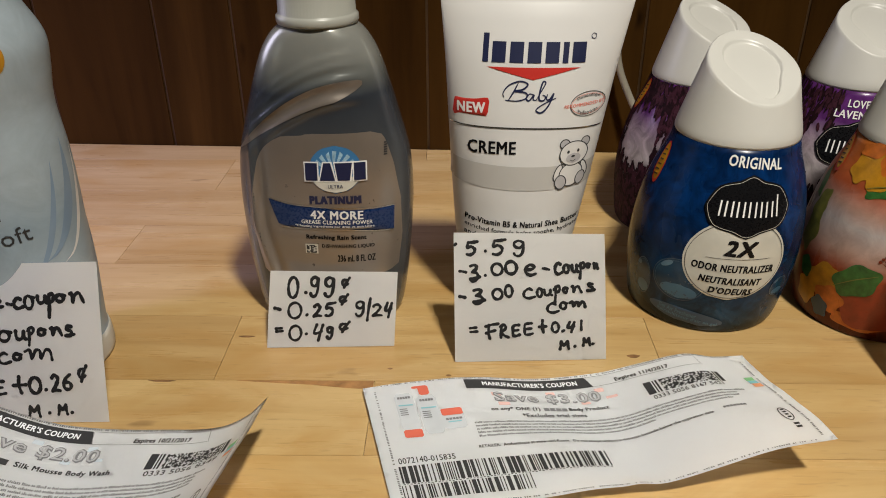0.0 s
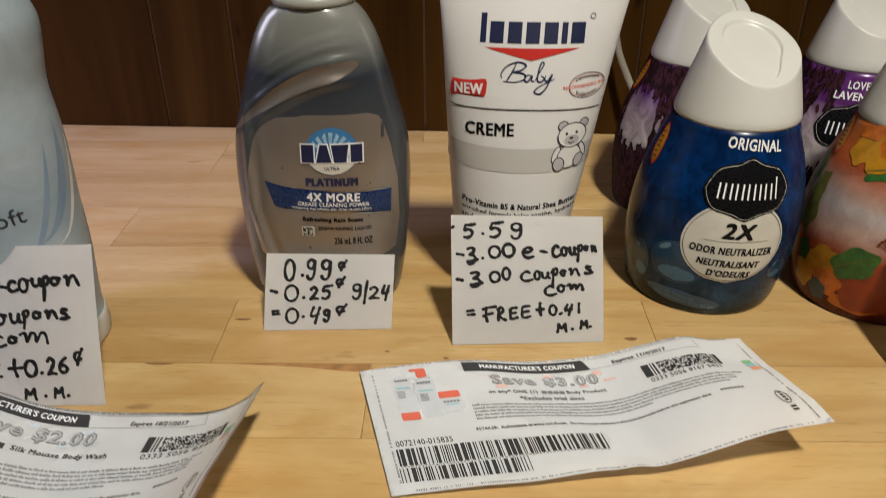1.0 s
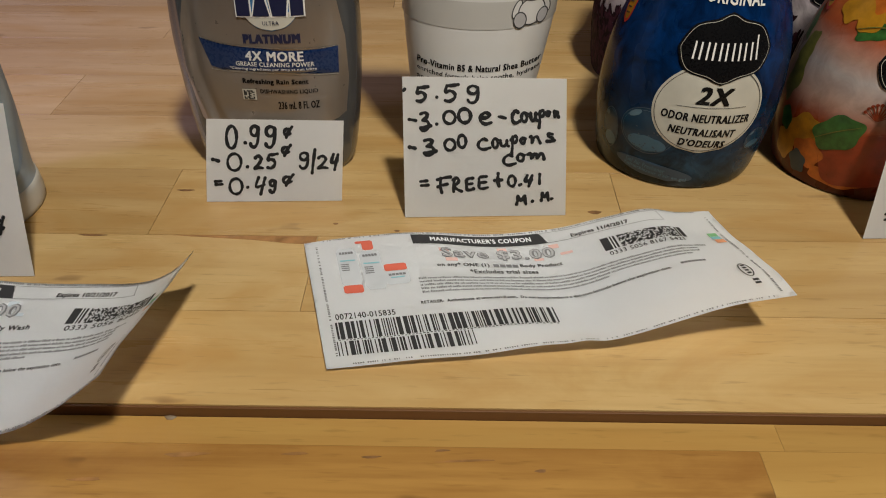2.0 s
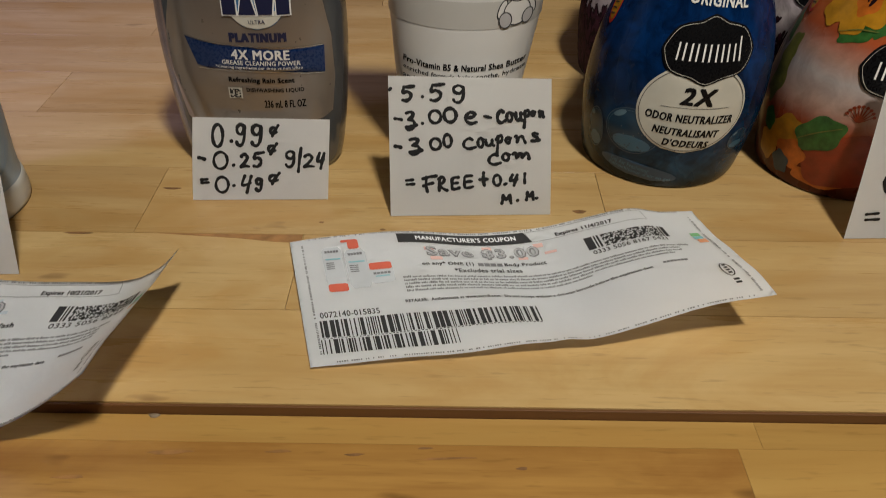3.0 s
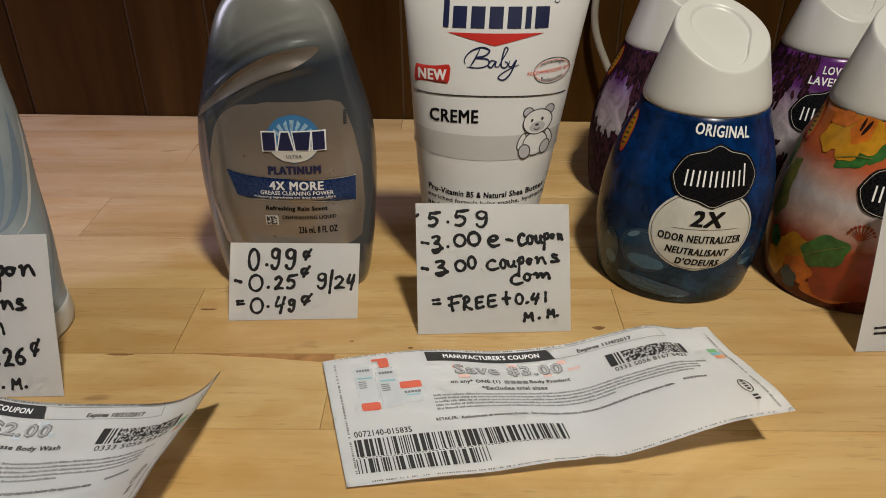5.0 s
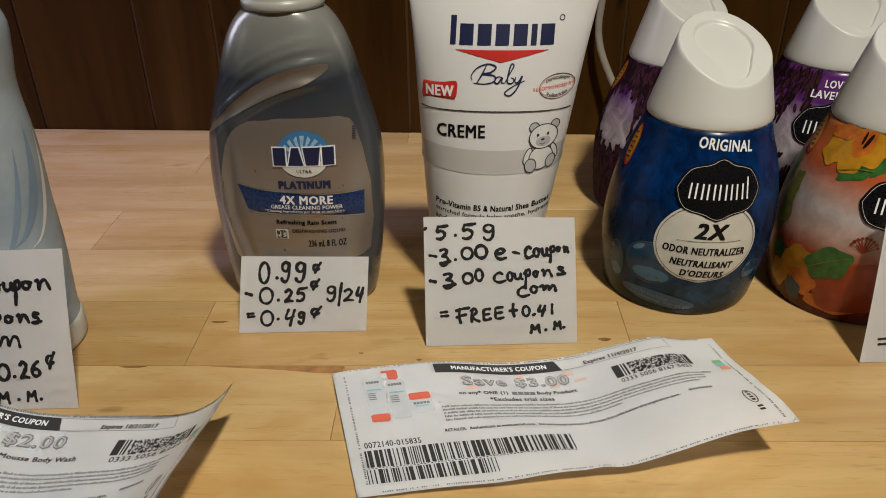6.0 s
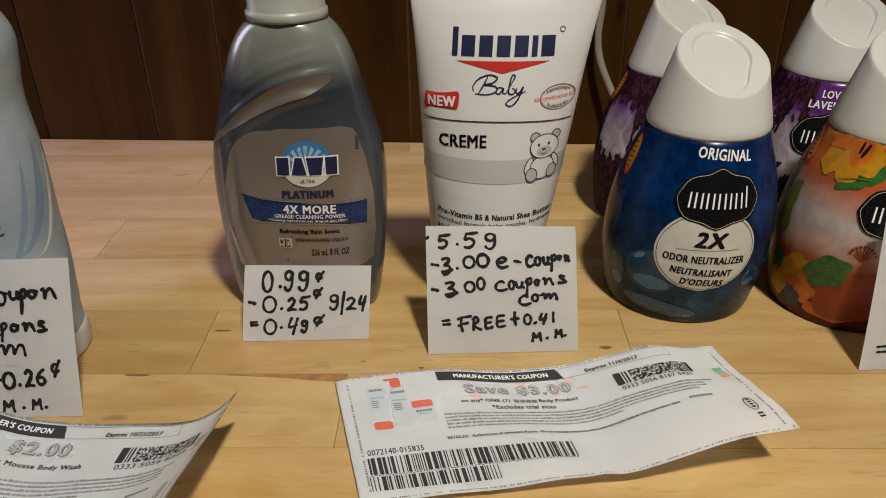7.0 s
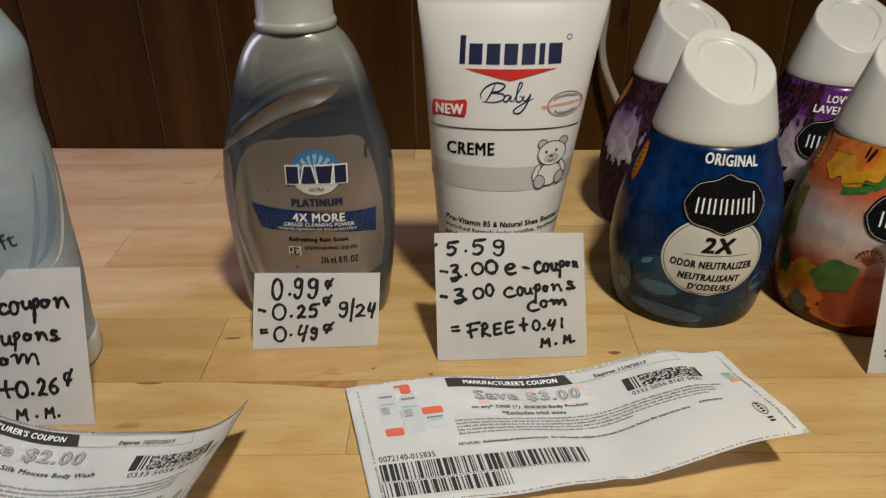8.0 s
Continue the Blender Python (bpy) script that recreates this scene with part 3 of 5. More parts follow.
# ---- price cards ----
def card(name_label, bl, br, tl, tr, bow=0.0012):
    """A thin card leaning back; corners in metres."""
    bl, br, tl, tr = (Vector(p) for p in (bl, br, tl, tr))
    n = (br - bl).cross(tl - bl).normalized()
    def at(u, v, off=0.0):
        p = (bl * (1 - u) + br * u) * (1 - v) + (tl * (1 - u) + tr * u) * v
        return p + n * (off + bow * (math.sin(math.pi * u) * 0.6 * v + 0.5 * math.sin(math.pi * v)) )
    ob = thing("price_card", pose(*bl), name_label, "card", "handwritten price cards")
    def local(u, v, off=0.0):
        return at(u, v, off) - bl
    bm = sheet(lambda u, v: local(u, v, 0), 16, 12)
    geom = bmesh.ops.solidify(bm, geom=list(bm.faces), thickness=0.00022)
    part("paper", bm, PAPER, ob, smooth=False)
    return ob, local


card_soap, at_soap = card("small white card with a handwritten price, leaning on the soap bottle", (-0.1052, 0.3066, 0.0003), (-0.0423, 0.3112, 0.0003), (-0.1039, 0.3231, 0.0350), (-0.0409, 0.3249, 0.0350))
card_tube, at_tube = card("white card with handwritten prices, leaning on the cream tube", (-0.0115, 0.2995, 0.0003), (0.0615, 0.3055, 0.0003), (-0.0135, 0.3248, 0.0575), (0.0578, 0.3256, 0.0580))
card_can, at_can = card("white card with handwritten prices, leaning on the pale blue bottle", (-0.2365, 0.2440, 0.0003), (-0.1596, 0.2490, 0.0003), (-0.2375, 0.2690, 0.0650), (-0.1624, 0.2740, 0.0660))
card_peach, at_peach = card("white card with handwritten prices, leaning on the orange air freshener", (0.1906, 0.2951, 0.0003), (0.2655, 0.3010, 0.0003), (0.1951, 0.3170, 0.0680), (0.2690, 0.3225, 0.0680))


# ---- coupons ----
def coupon(label, corners, lift_top, lift_bottom, sag=0.0):
    tl, tr, bl, br = (Vector((*c, 0)) for c in corners)
    ft, fb = smooth_table(lift_top), smooth_table(lift_bottom)
    def at(u, v, off=0.0):
        p = (bl * (1 - u) + br * u) * (1 - v) + (tl * (1 - u) + tr * u) * v
        s = v * v * (3 - 2 * v)
        z = fb(u) * (1 - s) + ft(u) * s + sag * math.sin(math.pi * v) + 0.0005 * math.sin(17 * u + 3 * v) * math.sin(math.pi * u)
        z -= (0.0021 * math.exp(-((u - 0.58) / 0.15) ** 2) * max(0.0, math.sin(math.pi * v)) ** 0.6) if sag == 0 else 0.0
        z += 0.0012 * math.exp(-((u - 0.56) / 0.030) ** 2) * max(0.0, 1 - v / 0.10) * (1 if sag == 0 else 0)
        z += 0.00035 * math.sin(23 * u + 9 * v) * math.sin(11 * v - 5 * u)
        return Vector((p.x, p.y, z + 0.0003 + off)) - bl
    ob = thing("coupon", pose(*bl), label, "coupon", "printed paper coupons")
    bm = sheet(lambda u, v: at(u, v), 70, 28)
    bmesh.ops.solidify(bm, geom=list(bm.faces), thickness=0.0001)
    part("paper", bm, COUPON, ob)
    return ob, at


cp, at_cp = coupon("curled white paper coupon with black print and barcode", ((-0.0525, 0.2742), (0.1213, 0.2951), (-0.0303, 0.2032), (0.1356, 0.2277)),
                   [(0, 0.0025), (0.2, 0.0062), (0.29, 0.0058), (0.48, 0.0040), (0.62, 0.0056), (0.73, 0.0100), (0.84, 0.0147), (0.92, 0.0121), (1, 0.0120)],
                   [(0, 0.0012), (0.2, 0.0030), (0.39, 0.0048), (0.47, 0.0056), (0.6, 0.0068), (0.66, 0.0090), (0.85, 0.0190), (1, 0.0235)])
cq, at_cq = coupon("curled white paper coupon hanging over the table edge", ((-0.2600, 0.2375), (-0.0841, 0.2378), (-0.2640, 0.1640), (-0.0885, 0.1668)),
                   [(0, 0.020), (0.15, 0.022), (0.32, 0.018), (0.48, 0.0085), (0.60, 0.0062), (0.76, 0.0068), (0.88, 0.0098), (0.95, 0.0165), (1, 0.0260)],
                   [(0, 0.004), (0.5, 0.0020), (0.70, 0.0022), (0.80, 0.0065), (0.90, 0.0180), (1, 0.0340)])
tagged(part("wood_chip", rings([[(-0.0815 + r * math.cos(t) * 1.9 * (1 + 0.25 * math.sin(3 * t)), 0.1836 + r * math.sin(t), z) for t in [k * math.tau / 14 for k in range(14)]] for r, z in ((0.0007, -0.006), (0.0012, -0.0057), (0.0010, -0.0046), (0.0005, -0.0042))]), CHIP), "small pale flake lying by the table edge", "flake")


# ---- print and writing laid on surfaces ----
def flat_text(body, bold=0.0, shear=0.0, name_outline=False):
    """Outline letters as triangles in a box of 1 x 1 round the origin."""
    cu = bpy.data.curves.new("letters", "FONT")
    cu.body, cu.resolution_u, cu.shear = body, 2, shear
    cu.offset = bold if name_outline else 0.0
    cu.space_character = 1.02 + 2.2 * max(0.0, bold)
    ob = bpy.data.objects.new("letters", cu)
    me = bpy.data.meshes.new_from_object(ob)
    vs = [v.co.copy() for v in me.vertices]
    fs = [tuple(p.vertices) for p in me.polygons]
    bpy.data.objects.remove(ob)
    bpy.data.curves.remove(cu)
    bpy.data.meshes.remove(me)
    x0, x1 = min(v.x for v in vs), max(v.x for v in vs)
    y0, y1 = min(v.y for v in vs), max(v.y for v in vs)
    return [((v.x - x0) / (x1 - x0) - 0.5, (v.y - y0) / (y1 - y0) - 0.5) for v in vs], fs


def lettering(body, surf, cx, cz, w, h, material, parent, off=0.0003, bold=0.0, shear=0.0, turn=0.0, arch=0.0, name="lettering"):
    vs, fs = flat_text(body, bold, shear, name == "saving")
    c, s = math.cos(radians(turn)), math.sin(radians(turn))
    bm = bmesh.new()
    fat = 0.0 if name == "saving" else max(0.0, bold) * h * 1.3
    # heavier letters are struck several times, a hair apart
    strikes = [(-1, -0.6), (1, -0.6), (-1, 0.6), (1, 0.6), (0, 0)] if fat else [(0, 0)]
    for k, (sx, sy) in enumerate(strikes):
        bv = []
        for x, y in vs:
            a, b = x * w + sx * fat, y * h + sy * fat + arch * (1 - 4 * x * x)
            bv.append(bm.verts.new(surf(cx + a * c - b * s, cz + a * s + b * c, off + k * 4e-6)))
        for f in fs:
            try:
                bm.faces.new([bv[i] for i in f])
            except ValueError:
                pass
    return part(name, bm, material, parent, smooth=False)


def fill(outline, surf, material, parent, name, off=0.0002, nu=14, nv=14, label=""):
    """A filled shape, wide once at every height, laid on a surface."""
    lo, hi = min(p[1] for p in outline), max(p[1] for p in outline)
    def span(z):
        xs = []
        for (xa, za), (xb, zb) in zip(outline, outline[1:] + outline[:1]):
            if (za - z) * (zb - z) <= 0 and abs(za - zb) > 1e-9:
                xs.append(xa + (xb - xa) * (z - za) / (zb - za))
        return (min(xs), max(xs)) if xs else (0, 0)
    e = (hi - lo) * 0.002
    rows = [(z, *span(z)) for z in [lo + e + (hi - lo - 2 * e) * j / nv for j in range(nv + 1)]]
    bm = bmesh.new()
    vs = [[bm.verts.new(surf(a + (b - a) * i / nu, z, off)) for i in range(nu + 1)] for z, a, b in rows]
    for r, q in zip(vs, vs[1:]):
        for i in range(nu):
            bm.faces.new((r[i], r[i + 1], q[i + 1], q[i]))
    return part(name, bm, material, parent, label)


def oval(cx, cz, rx, rz, turn=0.0, n=28, wob=0.0, lobes=5):
    c, s = math.cos(radians(turn)), math.sin(radians(turn))
    out = []
    for k in range(n):
        t = k * math.tau / n
        r = 1 + wob * math.cos(lobes * t)
        x, z = rx * r * math.cos(t), rz * r * math.sin(t)
        out.append((cx + x * c - z * s, cz + x * s + z * c))
    return out


def rect(x0, x1, z0, z1):
    return [(x0, z0), (x1, z0), (x1, z1), (x0, z1)]


def bars(blocks, surf, material, parent, name, off=0.0003, nu=3):
    """Many small upright blocks as one print."""
    bm = bmesh.new()
    for x0, x1, z0, z1 in blocks:
        lo = [bm.verts.new(surf(x0 + (x1 - x0) * i / nu, z0, off)) for i in range(nu + 1)]
        hi = [bm.verts.new(surf(x0 + (x1 - x0) * i / nu, z1, off)) for i in range(nu + 1)]
        for i in range(nu):
            bm.faces.new((lo[i], lo[i + 1], hi[i + 1], hi[i]))
    return part(name, bm, material, parent, smooth=False)


def word_blocks(x0, x1, z0, z1, n, gap=0.18):
    w = (x1 - x0) / n
    return [(x0 + i * w + w * gap / 2, x0 + (i + 1) * w - w * gap / 2, z0, z1) for i in range(n)]


def line_ring(outline, width, surf, material, parent, name, off=0.0003):
    """A printed outline of even width."""
    n = len(outline)
    bm = bmesh.new()
    a, b = [], []
    for i, (x, z) in enumerate(outline):
        px, pz = outline[i - 1]
        qx, qz = outline[(i + 1) % n]
        d = Vector((qx - px, qz - pz)).normalized() * (width / 2)
        a.append(bm.verts.new(surf(x - d.y, z + d.x, off)))
        b.append(bm.verts.new(surf(x + d.y, z - d.x, off)))
    for i in range(n):
        bm.faces.new((a[i], a[(i + 1) % n], b[(i + 1) % n], b[i]))
    return part(name, bm, material, parent, smooth=False)


def rounded(x0, x1, y0, y1, r, lean=0.0):
    out = []
    for cx, cy, a0 in ((x1 - r, y1 - r, 0), (x0 + r, y1 - r, 90), (x0 + r, y0 + r, 180), (x1 - r, y0 + r, 270)):
        for k in range(5):
            a = radians(a0 + 22.5 * k)
            y = cy + r * math.sin(a)
            out.append((cx + r * math.cos(a) + lean * (y - y0), y))
    return out


def ribbon(points, width, surf, material, parent, name, off=0.0003, thin=0.0):
    """A drawn stroke along a smooth line; thin: how far it narrows at its ends."""
    fs = [smooth_table([(i, q[k]) for i, q in enumerate(points)]) for k in range(2)]
    m = 6 * (len(points) - 1)
    line = [Vector((fs[0](i / 6), fs[1](i / 6))) for i in range(m + 1)]
    bm, prev = bmesh.new(), None
    for i, q in enumerate(line):
        d = line[min(i + 1, m)] - line[max(i - 1, 0)]
        d = d.normalized() * (width / 2) * (1 - thin * abs(2 * i / m - 1) ** 2)
        pair = bm.verts.new(surf(q.x - d.y, q.y + d.x, off)), bm.verts.new(surf(q.x + d.y, q.y - d.x, off))
        if prev:
            bm.faces.new((prev[0], pair[0], pair[1], prev[1]))
        prev = pair
    return part(name, bm, material, parent, smooth=False)


def brand_shapes(kinds, x0, x1, z0, tall, stroke, surf, material, parent, off):
    """A brand as a row of plain upright shapes: single bars (i), tall bars (I), blocks (b) and pairs of bars (p)."""
    low, step = tall * 0.72, (x1 - x0) / sum(0.5 if k in "iI" else 1 for k in kinds)
    x = x0
    for k in kinds:
        w = step * (0.5 if k in "iI" else 1)
        if k == "b":
            bars([(x + w * 0.12, x + w * 0.88, z0, z0 + low)], surf, material, parent, "brand_shape", off)
        elif k == "p":
            bars([(x + w * 0.16, x + w * 0.16 + stroke, z0, z0 + low), (x + w * 0.84 - stroke, x + w * 0.84, z0, z0 + low)], surf, material, parent, "brand_shape", off)
        else:
            bars([(x + w / 2 - stroke / 2, x + w / 2 + stroke / 2, z0, z0 + (tall if k == "I" else low))], surf, material, parent, "brand_shape", off)
        x += w


# handwriting: pen strokes in a box one high
def arc(cx, cy, rx, ry, a0, a1, n=12):
    return [(cx + rx * math.cos(radians(a0 + (a1 - a0) * i / n)), cy + ry * math.sin(radians(a0 + (a1 - a0) * i / n))) for i in range(n + 1)]


PEN = {
    "0": [arc(0.3, 0.5, 0.26, 0.5, 100, 480, 20)],
    "1": [[(0.14, 1.0), (0.12, 0.5), (0.13, 0.0)]],
    "2": [arc(0.24, 0.74, 0.22, 0.26, 160, -40) + [(0.2, 0.22), (0.02, 0.0), (0.3, 0.06), (0.58, 0.02)]],
    "3": [[(0.02, 0.92), (0.26, 1.0), (0.42, 0.90), (0.34, 0.70), (0.14, 0.56), (0.40, 0.52), (0.50, 0.30), (0.36, 0.06), (0.12, 0.0), (0.0, 0.14), (0.2, 0.16), (0.6, 0.26)]],
    "4": [[(0.24, 1.0), (0.10, 0.52), (0.22, 0.44), (0.52, 0.58)], [(0.56, 0.98), (0.44, 0.5), (0.34, 0.0)]],
    "5": [[(0.14, 0.92), (0.08, 0.56), (0.28, 0.62), (0.46, 0.46), (0.44, 0.18), (0.24, 0.0), (0.06, 0.04)], [(0.14, 0.92), (0.36, 0.94), (0.62, 1.0)]],
    "6": [[(0.48, 1.0), (0.2, 0.75), (0.06, 0.4)] + arc(0.28, 0.24, 0.23, 0.25, 180, 500, 14)],
    "9": [[(0.48, 0.90), (0.28, 1.0), (0.06, 0.86), (0.08, 0.62), (0.30, 0.52), (0.46, 0.66), (0.50, 0.92), (0.52, 0.6), (0.46, 0.2), (0.30, 0.0), (0.10, 0.04), (0.04, 0.16)]],
    ".": [[(0.08, 0.03), (0.10, 0.06)]],
    "-": [[(0.04, 0.46), (0.2, 0.47), (0.42, 0.50)]],
    "=": [[(0.05, 0.66), (0.42, 0.72)], [(0.08, 0.30), (0.48, 0.34)]],
    "/": [[(0.30, 1.1), (0.2, 0.5), (0.12, -0.12)]],
    "+": [[(0.02, 0.48), (0.3, 0.5), (0.58, 0.52)], [(0.30, 1.05), (0.27, 0.5), (0.36, 0.0)]],
    "(": [arc(0.34, 0.5, 0.26, 0.6, 110, 250)],
    "¢": [[(0.36, 0.86), (0.16, 0.84), (0.06, 0.50), (0.20, 0.26), (0.48, 0.42)], [(0.56, 1.1), (0.34, 0.55), (0.20, 0.0)]],
    "e": [[(0.06, 0.30), (0.30, 0.34), (0.40, 0.48), (0.24, 0.58), (0.08, 0.40), (0.08, 0.16), (0.24, 0.02), (0.46, 0.10)]],
    "c": [[(0.38, 0.50), (0.24, 0.58), (0.06, 0.38), (0.06, 0.12), (0.24, 0.0), (0.50, 0.10)]],
    "o": [arc(0.22, 0.28, 0.19, 0.26, 90, 455, 14) + [(0.34, 0.48), (0.48, 0.46)]],
    "u": [[(0.04, 0.52), (0.06, 0.15), (0.18, 0.02), (0.34, 0.15), (0.40, 0.52), (0.40, 0.12), (0.50, 0.04)]],
    "p": [[(0.14, 0.48), (0.12, 0.0), (0.06, -0.50)], [(0.02, 0.30), (0.14, 0.44), (0.34, 0.52), (0.42, 0.34), (0.28, 0.16), (0.12, 0.18)]],
    "n": [[(0.02, 0.46), (0.10, 0.50), (0.12, 0.06), (0.22, 0.42), (0.36, 0.50), (0.44, 0.30), (0.52, 0.04)]],
    "s": [[(0.40, 0.52), (0.16, 0.56), (0.14, 0.38), (0.38, 0.26), (0.34, 0.04), (0.04, 0.02), (0.3, 0.04), (0.54, 0.10)]],
    "m": [[(0.0, 0.40), (0.14, 0.46), (0.18, 0.10), (0.30, 0.44), (0.42, 0.42), (0.44, 0.12), (0.58, 0.46), (0.70, 0.40), (0.74, 0.04)]],
    "F": [[(0.16, 0.92), (0.14, 0.4), (0.20, 0.0)], [(0.0, 0.82), (0.3, 0.94), (0.62, 1.0)], [(0.02, 0.36), (0.20, 0.46), (0.46, 0.54)]],
    "R": [[(0.14, 0.92), (0.10, 0.02)], [(0.04, 0.84), (0.30, 1.0), (0.44, 0.80), (0.30, 0.56), (0.12, 0.46), (0.30, 0.20), (0.60, 0.04)]],
    "E": [[(0.50, 1.0), (0.12, 0.92), (0.08, 0.5), (0.10, 0.06), (0.30, 0.0), (0.54, 0.10)], [(0.10, 0.48), (0.46, 0.54)]],
    "M": [[(0.04, 0.0), (0.10, 0.5), (0.12, 0.92), (0.22, 0.62), (0.30, 0.44), (0.42, 0.70), (0.52, 0.98), (0.52, 0.5), (0.58, 0.02)]],
}
rng = random.Random(5)


def write(line, parent, at):
    """A marker line on a card: each sign with its left, right, foot and head as fractions of the card."""
    W, H = (at(1, 0) - at(0, 0)).length, (at(0, 1) - at(0, 0)).length
    pen, lift, bm = 0.00142, 0.00022, bmesh.new()
    for word in line.split("; "):
        sign, *ends = word.split(" ")
        u0, u1, v0, v1 = (float(e) for e in ends)
        strokes = PEN[sign]
        xs, ys = [q[0] for st in strokes for q in st], [q[1] for st in strokes for q in st]
        w, h = max(xs) - min(xs) or 1, max(ys) - min(ys) or 1
        tip = rng.uniform(0.9, 1.12)
        r = pen * 0.5 * tip
        for st in strokes:
            pts = [Vector((u0 * W + r + ((u1 - u0) * W - 2 * r) * (x - min(xs)) / w, v0 * H + r + ((v1 - v0) * H - 2 * r) * (y - min(ys)) / h)) for x, y in st]
            dense = [pts[0]]
            for i in range(len(pts) - 1):
                p0, p1, p2, p3 = pts[max(i - 1, 0)], pts[i], pts[i + 1], pts[min(i + 2, len(pts) - 1)]
                m = 2 if len(pts) > 9 else 5
                for k in range(1, m + 1):
                    t = k / m
                    dense.append(0.5 * (2 * p1 + (p2 - p0) * t + (2 * p0 - 5 * p1 + 4 * p2 - p3) * t * t + (3 * p1 - p0 - 3 * p2 + p3) * t**3))
            for i, q in enumerate(dense):
                rr = r * (1 + 0.16 * math.sin(i * 0.7 + u0 * 40) + 0.08 * math.sin(i * 2.1))
                lift += 1.5e-7
                bm.faces.new([bm.verts.new(at((q.x + rr * math.cos(k * math.tau / 8)) / W, (q.y + rr * math.sin(k * math.tau / 8)) / H, lift)) for k in range(8)])
                if i:
                    o = dense[i - 1]
                    d = (q - o).normalized() * rr if (q - o).length > 1e-9 else Vector((rr, 0))
                    lift += 1.5e-7
                    bm.faces.new([bm.verts.new(at(x / W, y / H, lift)) for x, y in ((o.x - d.y, o.y + d.x), (o.x + d.y, o.y - d.x), (q.x + d.y, q.y - d.x), (q.x - d.y, q.y + d.x))])
    return part("handwriting", bm, INK, parent, "black marker writing", smooth=False)


write("0 0.138 0.236 0.634 0.936; . 0.281 0.299 0.697 0.742; 9 0.315 0.396 0.651 0.945; 9 0.427 0.516 0.648 0.942; ¢ 0.559 0.639 0.769 0.938", card_soap, at_soap)
write("- 0.036 0.103 0.498 0.520; 0 0.148 0.268 0.368 0.604; . 0.296 0.314 0.417 0.446; 2 0.348 0.429 0.392 0.584; 5 0.442 0.535 0.396 0.610; ¢ 0.546 0.631 0.548 0.718; 9 0.678 0.758 0.396 0.625; / 0.767 0.808 0.335 0.668; 2 0.812 0.902 0.399 0.584; 4 0.906 0.977 0.375 0.611", card_soap, at_soap)
write("= 0.054 0.130 0.194 0.275; 0 0.162 0.274 0.078 0.301; . 0.297 0.314 0.165 0.194; 4 0.354 0.444 0.073 0.318; 9 0.457 0.520 0.092 0.285; ¢ 0.554 0.652 0.178 0.356", card_soap, at_soap)
write(". 0.006 0.014 0.904 0.913; 5 0.076 0.168 0.819 0.945; . 0.201 0.216 0.851 0.869; 5 0.250 0.353 0.823 0.962; 9 0.390 0.471 0.815 0.954", card_tube, at_tube)
write("- 0.028 0.087 0.695 0.708; 3 0.095 0.180 0.618 0.766; . 0.198 0.213 0.664 0.682; 0 0.240 0.329 0.667 0.776; 0 0.329 0.425 0.673 0.795; e 0.462 0.551 0.665 0.770; - 0.577 0.637 0.719 0.732; c 0.659 0.726 0.673 0.787; o 0.715 0.774 0.685 0.772; u 0.770 0.830 0.692 0.771; p 0.819 0.871 0.643 0.787; o 0.863 0.908 0.729 0.781; n 0.912 0.960 0.719 0.780", card_tube, at_tube)
write("- 0.025 0.080 0.498 0.516; 3 0.114 0.210 0.442 0.578; 0 0.244 0.326 0.478 0.579; 0 0.326 0.393 0.498 0.608; c 0.453 0.542 0.486 0.582; o 0.538 0.594 0.497 0.585; u 0.587 0.654 0.509 0.575; p 0.650 0.706 0.446 0.604; o 0.710 0.758 0.528 0.593; n 0.766 0.848 0.534 0.600; s 0.870 0.937 0.545 0.624", card_tube, at_tube)
write("c 0.608 0.697 0.371 0.468; o 0.690 0.754 0.400 0.475; m 0.750 0.873 0.415 0.477", card_tube, at_tube)
write("= 0.091 0.158 0.223 0.280; F 0.195 0.296 0.171 0.308; R 0.289 0.363 0.177 0.301; E 0.374 0.438 0.188 0.299; E 0.453 0.524 0.199 0.310; + 0.547 0.614 0.214 0.334; 0 0.633 0.696 0.216 0.314; . 0.711 0.722 0.228 0.246; 4 0.737 0.801 0.213 0.320; 1 0.827 0.846 0.234 0.326", card_tube, at_tube)
write("M 0.684 0.763 0.077 0.166; . 0.785 0.800 0.102 0.119; M 0.838 0.902 0.104 0.188; . 0.909 0.917 0.120 0.138", card_tube, at_tube)
write("e 0.377 0.473 0.721 0.792; - 0.479 0.522 0.745 0.759; c 0.520 0.588 0.713 0.801; o 0.579 0.650 0.712 0.811; u 0.651 0.726 0.744 0.810; p 0.705 0.761 0.655 0.824; o 0.754 0.823 0.750 0.816; n 0.832 0.925 0.745 0.823", card_can, at_can)
write("c 0.326 0.419 0.495 0.591; o 0.420 0.507 0.512 0.597; u 0.514 0.592 0.521 0.596; p 0.582 0.632 0.485 0.617; o 0.640 0.702 0.545 0.606; n 0.709 0.790 0.544 0.612; s 0.790 0.859 0.540 0.622", card_can, at_can)
write("c 0.411 0.490 0.372 0.458; o 0.490 0.556 0.393 0.454; m 0.557 0.723 0.392 0.474", card_can, at_can)
write("E 0.336 0.447 0.174 0.279; + 0.473 0.564 0.183 0.310; 0 0.564 0.646 0.179 0.302; . 0.657 0.670 0.204 0.218; 2 0.691 0.754 0.192 0.315; 6 0.757 0.817 0.202 0.318; ¢ 0.845 0.908 0.252 0.371", card_can, at_can)
write("M 0.548 0.627 0.029 0.121; . 0.664 0.677 0.054 0.069; M 0.713 0.780 0.042 0.126; . 0.791 0.804 0.056 0.071", card_can, at_can)
